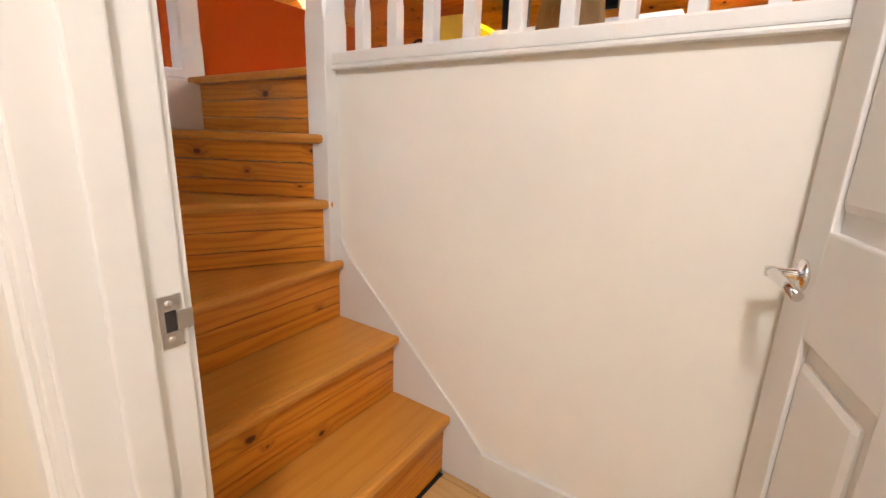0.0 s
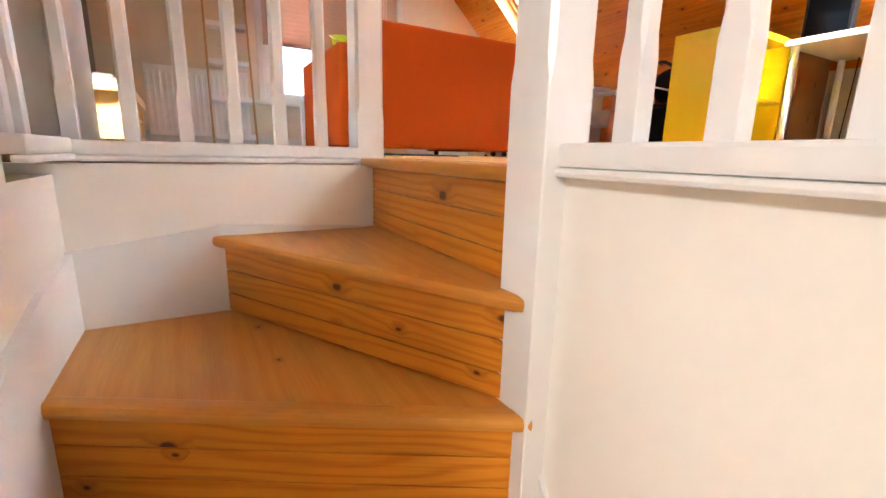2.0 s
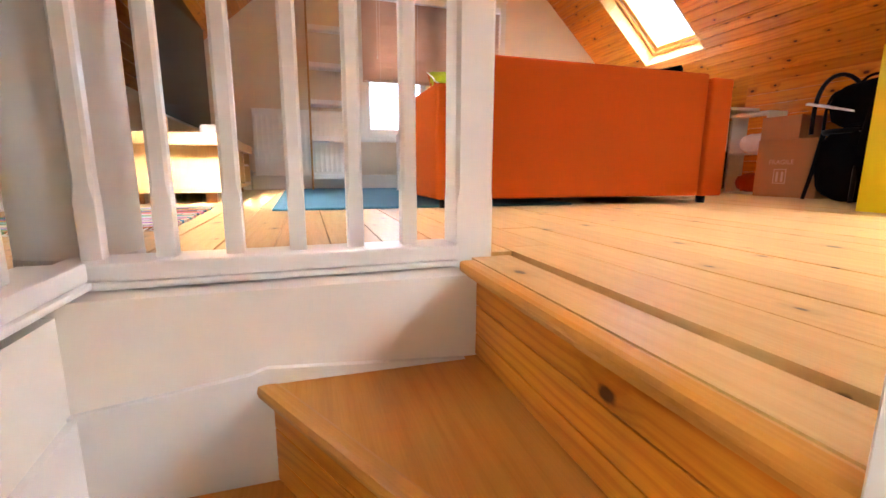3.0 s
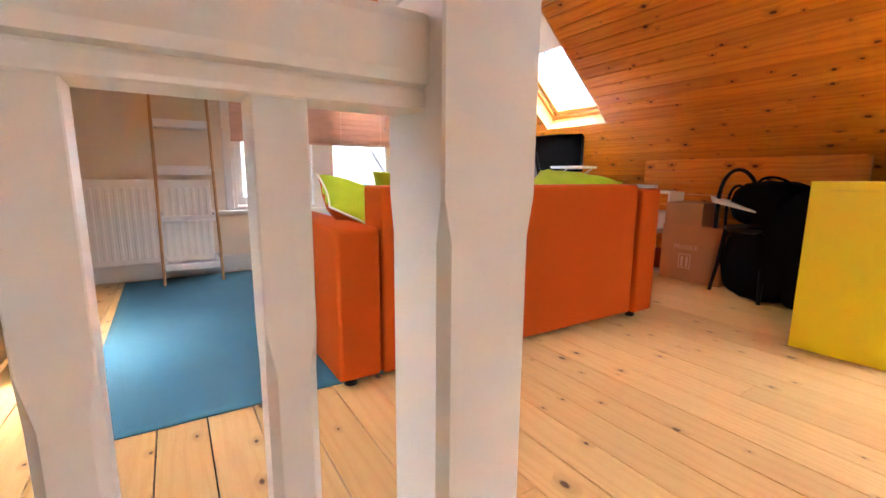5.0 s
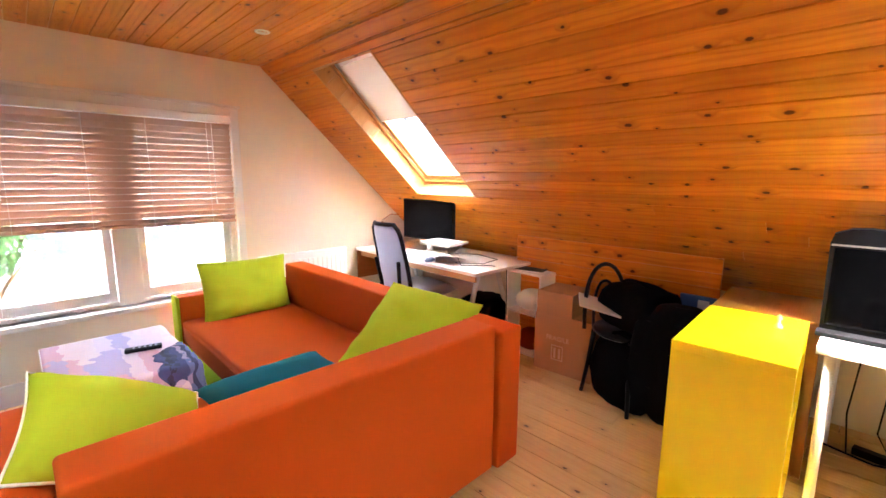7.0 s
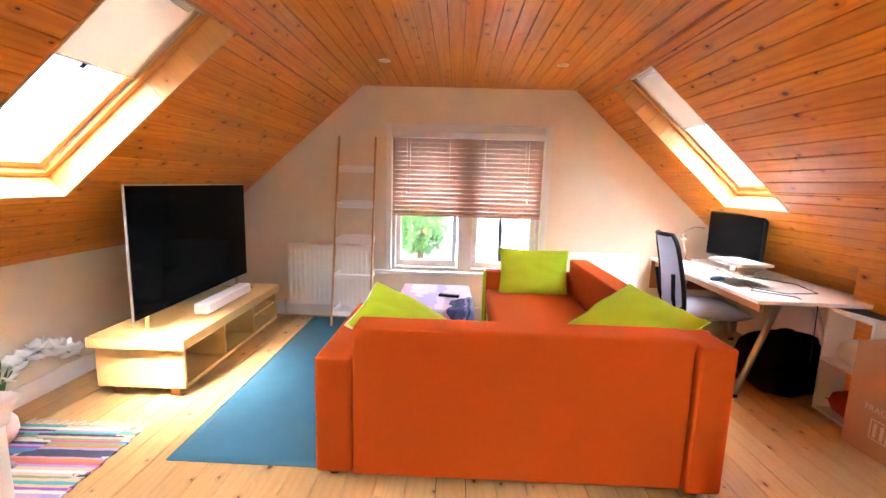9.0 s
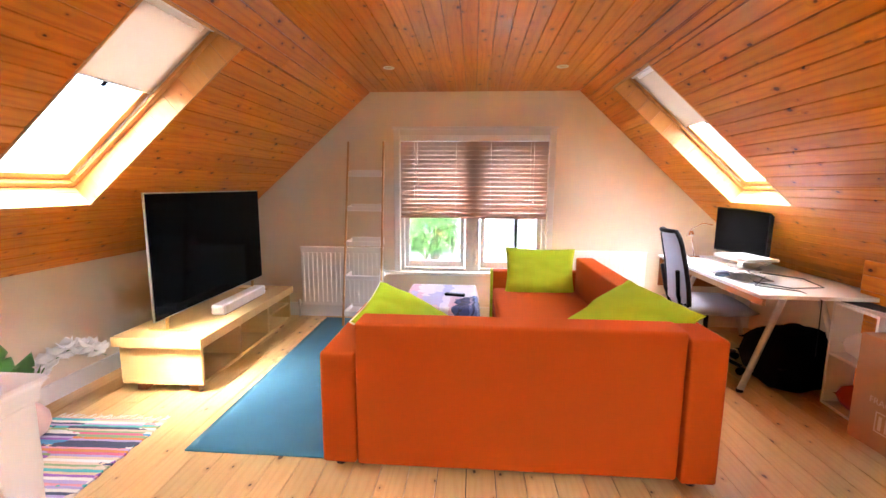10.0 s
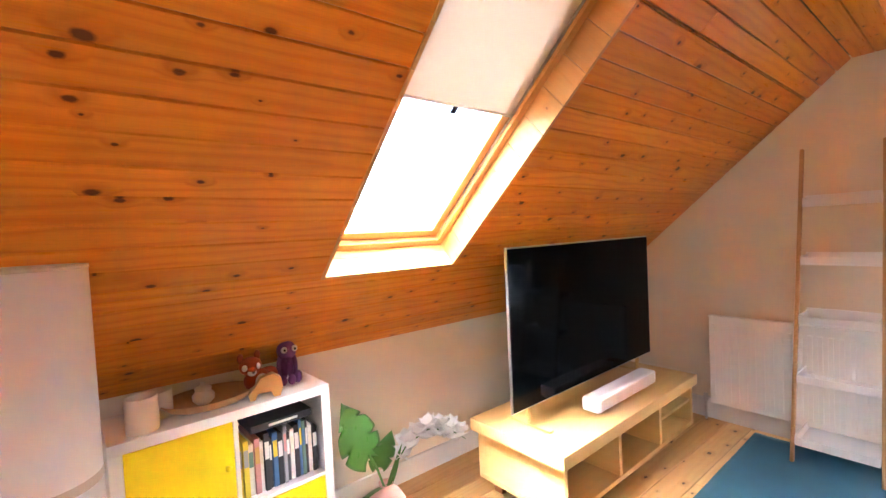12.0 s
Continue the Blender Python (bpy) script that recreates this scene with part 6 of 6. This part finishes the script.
fox = toy("plush_fox", [((0, 0, 0.045), (0.05, 0.05, 0.045)), ((0.02, -0.03, 0.11), (0.036, 0.04, 0.034)), ((0.05, -0.035, 0.10), (0.02, 0.016, 0.014)), ((0.015, -0.062, 0.142), (0.008, 0.012, 0.018)), ((0.015, -0.002, 0.145), (0.008, 0.012, 0.018)), ((-0.03, 0.05, 0.05), (0.03, 0.04, 0.03))],
    FOX, "small rust brown plush fox sitting on the unit", on_unit(-0.14, 0.52) @ Matrix.Scale(1.12, 4))
oc = [((0, 0, 0.125), (0.036, 0.036, 0.04))]
for i in range(8):
    a = 2 * math.pi * i / 8
    oc += [((0.028 * math.cos(a), 0.028 * math.sin(a), 0.065), (0.013, 0.013, 0.042)), ((0.04 * math.cos(a), 0.04 * math.sin(a), 0.02), (0.015, 0.015, 0.02))]
EYE_WHITE = plain("white_felt", (0.75, 0.73, 0.70), 0.9)
fox_face = [((0.056, -0.036, 0.094), (0.016, 0.016, 0.012)), ((0.046, -0.058, 0.112), (0.010, 0.010, 0.012)), ((0.046, -0.012, 0.112), (0.010, 0.010, 0.012)), ((0.046, 0.0, 0.05), (0.012, 0.024, 0.03))]


def toy_detail(name, ob, pieces, mat):
    for c, r in pieces:
        tmp = bmesh.new()
        bmesh.ops.create_uvsphere(tmp, u_segments=12, v_segments=8, radius=1.0)
        for v in tmp.verts:
            v.co = Vector(c) + Vector((v.co.x * r[0], v.co.y * r[1], v.co.z * r[2]))
        for f in tmp.faces:
            f.smooth = True
        part(name, merge(bmesh.new(), tmp), mat, ob)


toy_detail("white_patch", fox, fox_face, EYE_WHITE)
toy_detail("nose", fox, [((0.071, -0.036, 0.098), (0.004, 0.005, 0.004))], BLACK)
octo = toy("crochet_octopus", oc, PURPLE, "purple crocheted octopus sitting on the unit", on_unit(-0.16, 0.655) @ Matrix.Scale(1.15, 4))
toy_detail("eye", octo, [((0.030, -0.020, 0.135), (0.008, 0.012, 0.012)), ((0.030, 0.020, 0.135), (0.008, 0.012, 0.012))], EYE_WHITE)
toy_detail("pupil", octo, [((0.037, -0.020, 0.135), (0.003, 0.005, 0.005)), ((0.037, 0.020, 0.135), (0.003, 0.005, 0.005))], BLACK)
bm = bmesh.new()
bm_prism(bm, [(-0.055, 0.0), (-0.04, 0.0), (-0.03, 0.02), (0.01, 0.02), (0.02, 0.0), (0.04, 0.0), (0.05, 0.03), (0.045, 0.062), (0.02, 0.08), (-0.02, 0.07), (-0.04, 0.04), (-0.06, 0.02)], 0.028, 0, -0.014)
solid("wooden_elephant", bm, BIRCH, "small pale wooden elephant figure on the unit", "figurine").matrix_world = on_unit(-0.05, 0.525, -12) @ Matrix.Scale(1.2, 4)

# ---- assumed hall lamp, unseen, above the way in ----
hl = thing("assumed_ceiling_lamp", "unseen round ceiling lamp assumed in the lower hall", "ceiling lamp", pose(-0.85, -1.25, 1.1))
part("base", bm_lathe(bmesh.new(), [(0, 0), (0.12, 0), (0.12, -0.03), (0, -0.03)], 32), WHITE_MATT, hl)
part("shade", bm_lathe(bmesh.new(), [(0.13, -0.03), (0.14, -0.05), (0.12, -0.085), (0.07, -0.105), (0, -0.11)], 32), CERAMIC, hl)

# ---- column lamp ----
fl = thing("floor_lamp", "tall white paper column floor lamp", "floor lamp", pose(-0.185, 0.965, 0))
R = 0.104
part("base", bm_lathe(bmesh.new(), [(0, 0), (R, 0), (R + 0.001, 0.003), (R + 0.001, 0.022), (R - 0.004, 0.025), (0, 0.025)], 48), STEEL, fl, "brushed steel base ring")
part("lower_shade", bm_lathe(bmesh.new(), [(R, 0.026), (R, 0.93), (R - 0.002, 0.93), (R - 0.002, 0.026)], 48), PAPER, fl, "white paper shade")
part("joint_ring", bm_lathe(bmesh.new(), [(R + 0.0005, 0.922), (R + 0.0015, 0.926), (R + 0.0015, 0.938), (R + 0.0005, 0.942)], 48), ROLLER, fl)
part("upper_shade", bm_lathe(bmesh.new(), [(R, 0.931), (R, 1.362), (R - 0.002, 1.362), (R - 0.002, 0.931)], 48), PAPER, fl, "white paper shade")
part("top_ring", bm_lathe(bmesh.new(), [(R - 0.004, 1.361), (R + 0.0012, 1.361), (R + 0.0012, 1.370), (R - 0.004, 1.370)], 48), STEEL, fl)
bm = bmesh.new()
bm_tube(bm, [(0, 0, 0.02), (0, 0, 1.2)], 0.008, 8)
bm_tube(bm, [(-R + 0.003, 0, 1.34), (R - 0.003, 0, 1.34)], 0.003, 6)
part("stem", bm, STEEL, fl)

# ---- vase with a leaf and white blossom ----
vase = thing("vase", "round pale pink vase on the floor", "vase", pose(-0.80, 2.10, 0))
part("body", bm_lathe(bmesh.new(), [(0, 0), (0.04, 0), (0.075, 0.025), (0.096, 0.075), (0.092, 0.125), (0.065, 0.17), (0.034, 0.19), (0.03, 0.205), (0.036, 0.215), (0.031, 0.213), (0.027, 0.19), (0, 0.16)], 40), PINK, vase)


def leaf_mesh(length, width, cuts, bend):
    """A broad leaf with deep side slits."""
    tmp = bmesh.new()
    n, k = 22, 6
    rows = []
    for i in range(n + 1):
        t = i / n
        hw = width * math.sin(math.pi * min(1, t * 0.94 + 0.06)) ** 0.6 * (1 - 0.35 * t)
        row = []
        for j in range(-k, k + 1):
            s = j / k
            slit = 1.0
            if cuts and abs(s) > 0.45 and (i % (cuts + 3) == 0) and 3 < i < n - 2:
                slit = 0.62
            x = t * length
            row.append(tmp.verts.new((x - 0.12 * length * s * s, s * hw * slit, -bend * t * t * length + 0.12 * hw * s * s)))
        rows.append(row)
    for a, b in zip(rows, rows[1:]):
        for j in range(2 * k):
            f = tmp.faces.new((a[j], a[j + 1], b[j + 1], b[j]))
            f.smooth = True
    bmesh.ops.solidify(tmp, geom=tmp.faces[:], thickness=0.0012)
    return tmp


plant = thing("flower_arrangement", "large monstera leaf and a spray of white blossom in the vase", "flowers", pose(-0.80, 2.10, 0.0))
part("leaf_stalk", bm_tube(bmesh.new(), [(0, 0, 0.165), (0.0, -0.04, 0.29), (0.01, -0.09, 0.39)], 0.006, 8), GREEN_LEAF, plant)
part("leaf", merge(bmesh.new(), leaf_mesh(0.33, 0.125, 5, 0.15), plane_pose((0.01, -0.085, 0.37), (-0.1, -0.42, 0.9), (-0.15, 0.9, 0.42))), GREEN_LEAF, plant, "slit monstera leaf")
part("leaf", merge(bmesh.new(), leaf_mesh(0.20, 0.075, 4, 0.3), plane_pose((0.0, -0.03, 0.3), (0.05, 0.25, 0.95), (0.2, 0.95, -0.2))), GREEN_LEAF, plant, "slit monstera leaf")
part("narrow_leaf", merge(bmesh.new(), leaf_mesh(0.22, 0.022, 0, 0.1), plane_pose((0.0, 0.01, 0.18), (0.05, 0.45, 0.85), (0.9, 0.2, 0))), GREEN_LEAF, plant)
part("narrow_leaf", merge(bmesh.new(), leaf_mesh(0.26, 0.03, 0, 0.3), plane_pose((0.0, -0.01, 0.2), (0.1, -0.95, 0.15), (0.9, 0.1, 0.3))), GREEN_LEAF, plant)
stem = [(0.0, 0.0, 0.165), (0.0, 0.05, 0.27), (0.0, 0.13, 0.355), (0.02, 0.25, 0.40), (0.03, 0.38, 0.36), (0.04, 0.48, 0.28)]
part("blossom_stem", bm_tube(bmesh.new(), stem, 0.004, 8, 0.002), GREEN_LEAF, plant)
rng = random.Random(21)
for i in range(12):
    t = 1.7 + i * 0.27
    k = min(int(t), 4)
    p = Vector(stem[k]).lerp(Vector(stem[k + 1]), t - k)
    bm = bmesh.new()
    for q in range(5):
        a = 2 * math.pi * q / 5 + rng.uniform(-0.3, 0.3)
        tmp = leaf_mesh(0.062, 0.048, 0, -0.5)
        merge(bm, tmp, Matrix.Translation(p + Vector((0, 0, 0.02 if i % 2 else -0.025))) @ Euler((rng.uniform(-0.4, 0.4), rng.uniform(-0.7, 0.0), a)).to_matrix().to_4x4())
    part("blossom", bm, PETAL, plant, "white blossom")

# ---- outside ----
bm = bmesh.new()
bm_box(bm, (-900, -900, -6.6), (900, 900, -6.2))
solid("ground", bm, ASPHALT, "grey asphalt street and ground outside", "ground", "structure")


def terrace(m, w, h, label):
    root = thing("terraced_house", label, "house", m, group="houses across the street")
    box_part("wall", (0, 0, 0), (w, 6, h), RENDER_WALL, root, 0)
    bm = bmesh.new()
    bm_prism(bm, [(-0.3, h), (6.3, h), (3.0, h + 2.3)], w, 0, 0)
    part("roof", bm, ROOF_TILE, root)
    for lv in (1.4, 4.4):
        for cx in (w * 0.25, w * 0.72):
            wd = box_part("window", (cx - 0.75, -0.10, lv - 0.1), (cx + 0.75, -0.002, lv + 1.75), WHITE_MATT, root, 0.02)
            for s in (-0.36, 0.36):
                bm = bmesh.new()
                arch = [(cx + s - 0.26, lv + 0.1), (cx + s + 0.26, lv + 0.1), (cx + s + 0.26, lv + 1.15)] + [(cx + s + 0.26 * math.cos(a * math.pi / 8), lv + 1.15 + 0.3 * math.sin(a * math.pi / 8)) for a in range(1, 8)] + [(cx + s - 0.26, lv + 1.15)]
                bm_prism(bm, arch, 0.02, 1, -0.125)
                part("pane", bm, MOUSE_PAD, wd)
    dr = box_part("door", (w * 0.46, -0.06, 0), (w * 0.56, -0.001, 2.1), DARK_WOOD, root, 0.01)


for i in range(5):
    terrace(pose(-16 + i * 6.6, 22, -6.2), 6.4, 6.6, "pale rendered terraced house with arched windows across the street")


def bush(m, seed, r):
    root = thing("street_tree", "leafy green street tree outside the window", "tree", m)
    part("trunk", bm_tube(bmesh.new(), [(0, 0, 0), (0.05, 0, 1.6), (0.0, 0.1, 3.2), (0.1, 0, 4.2)], 0.14, 10, 0.06), DARK_WOOD, root)
    rng = random.Random(seed)
    for k in range(5):
        a = 2 * math.pi * k / 5
        part("limb", bm_tube(bmesh.new(), [(0.02, 0.03, 2.6 + 0.2 * k), (0.5 * math.cos(a), 0.5 * math.sin(a), 3.6 + 0.2 * k), (1.1 * math.cos(a), 1.1 * math.sin(a), 4.4)], 0.05, 7, 0.02), DARK_WOOD, root)
    tmp = bmesh.new()
    for i in range(2200):
        v = Vector((rng.gauss(0, 1), rng.gauss(0, 1), rng.gauss(0, 1))).normalized() * r * rng.uniform(0.35, 1.0) ** 0.6
        v *= 1 + 0.3 * noise.noise(v * 1.2 + Vector((seed, 0, 0)))
        c = Vector((0, 0, 4.4)) + Vector((v.x, v.y, v.z * 0.85))
        q = Euler((rng.uniform(0, 6), rng.uniform(0, 6), rng.uniform(0, 6))).to_matrix()
        s = rng.uniform(0.05, 0.11)
        tmp.faces.new([tmp.verts.new(c + q @ Vector(p) * s) for p in ((-1, 0, 0), (0, -0.5, 0.1), (1, 0, 0), (0, 0.5, 0.1))])
    part("crown", merge(bmesh.new(), tmp), FOLIAGE, root)


bush(pose(0.0, 16.5, -6.2) @ Matrix.Scale(1.33, 4), 4, 0.85)
bush(pose(-7.5, 14, -6.2), 9, 1.6)

# the tiled roof next door, seen through the desk's roof window
nb = thing("neighbouring_roof", "weathered tiled roof of the house next door", "roof", pose(5.2, -4.6, 1.65))
bm = bmesh.new()
bm_box(bm, (0.2, 0.05, -8.2), (6.8, 6.25, -0.1))
part("wall", bm, RENDER_WALL, nb)
wave = [(0.30 * i / 10, 0.03 + 0.022 * math.sin(2 * math.pi * i / 10)) for i in range(11)]
tile_mesh = mesh_of("tile", bm_prism(bmesh.new(), [(0.0, 0.0)] + wave + [(0.30, 0.0)], 0.30, 0, 0.0), ROOF_TILE)
ang = math.radians(45)
for i in range(19):
    for j in range(15):
        ob = new("tile", tile_mesh)
        ob.parent = nb
        ob.matrix_local = pose(-0.1 + i * 0.255 * math.cos(ang), 1.2 + 0.30 * j, 0.03 + i * 0.255 * math.sin(ang), 0, -45 + 4, 0)
bm = bmesh.new()
bm_prism(bm, [(-0.05, -0.06), (3.5, 3.46), (7.05, -0.06)], 6.3, 1, 0)
part("deck", bm, ROOF_TILE, nb)
# roofs to the west
wr = thing("garden_shed", "low shed roof with a teal tarpaulin beyond the west roof window", "shed", pose(-11.5, 2.0, -6.2))
box_part("wall", (0, 0, 0), (4, 7, 5.0), RENDER_WALL, wr, 0)
box_part("tarpaulin", (1.0, 0.6, 5.0), (4.02, 3.0, 6.0), TEAL_PLASTIC, wr, 0.05, "faded teal tarpaulin")
bm = bmesh.new()
bm_prism(bm, [(-0.3, 5.0), (4.3, 5.0), (2.0, 6.6)], 3.8, 1, 3.1)
part("roof", bm, ROOF_TILE, wr)

# ---- floorboards, last ----
rng = random.Random(11)
BW = 0.138


def plank(x0, x1, y0, y1, z_top):
    ob = new("floorboard", mesh_of("floorboard", bm_box(bmesh.new(), (x0 + 0.0023, y0 + 0.0012, z_top - 0.0215), (x1 - 0.0023, y1 - 0.0012, z_top), 0), PINE_FLOOR))
    ob.parent = floor_base


def run(x0, x1, ya, yb, z_top):
    y = ya
    while y < yb - 0.01:
        e = min(yb, y + rng.uniform(1.9, 3.6))
        if yb - e < 0.6:
            e = yb
        plank(x0, x1, y, e, z_top - rng.uniform(0, 0.0015))
        y = e


x = KNEE_L
while x < KNEE_R - 0.001:
    x1 = min(x + BW, KNEE_R)
    if x1 <= WELL_L - 0.12:
        start = 0.46
    elif x < WELL_R + 0.03:
        start = 0.845
    else:
        start = YS
    run(x, x1, start, YN, 0.0)
    x = x1
# boards at the head of the stairs and on the landing
run(0.603, 0.70, 0.066, 0.812, -0.0004)
x = -0.26
while x < WELL_R - 0.001:
    x1 = min(x + BW, WELL_R)
    run(x, x1, YS, -0.48, LOW)
    x = x1
x = -1.6
while x < -0.262:
    x1 = min(x + BW, -0.262)
    run(x, x1, YS, 0.3, LOW)
    x = x1
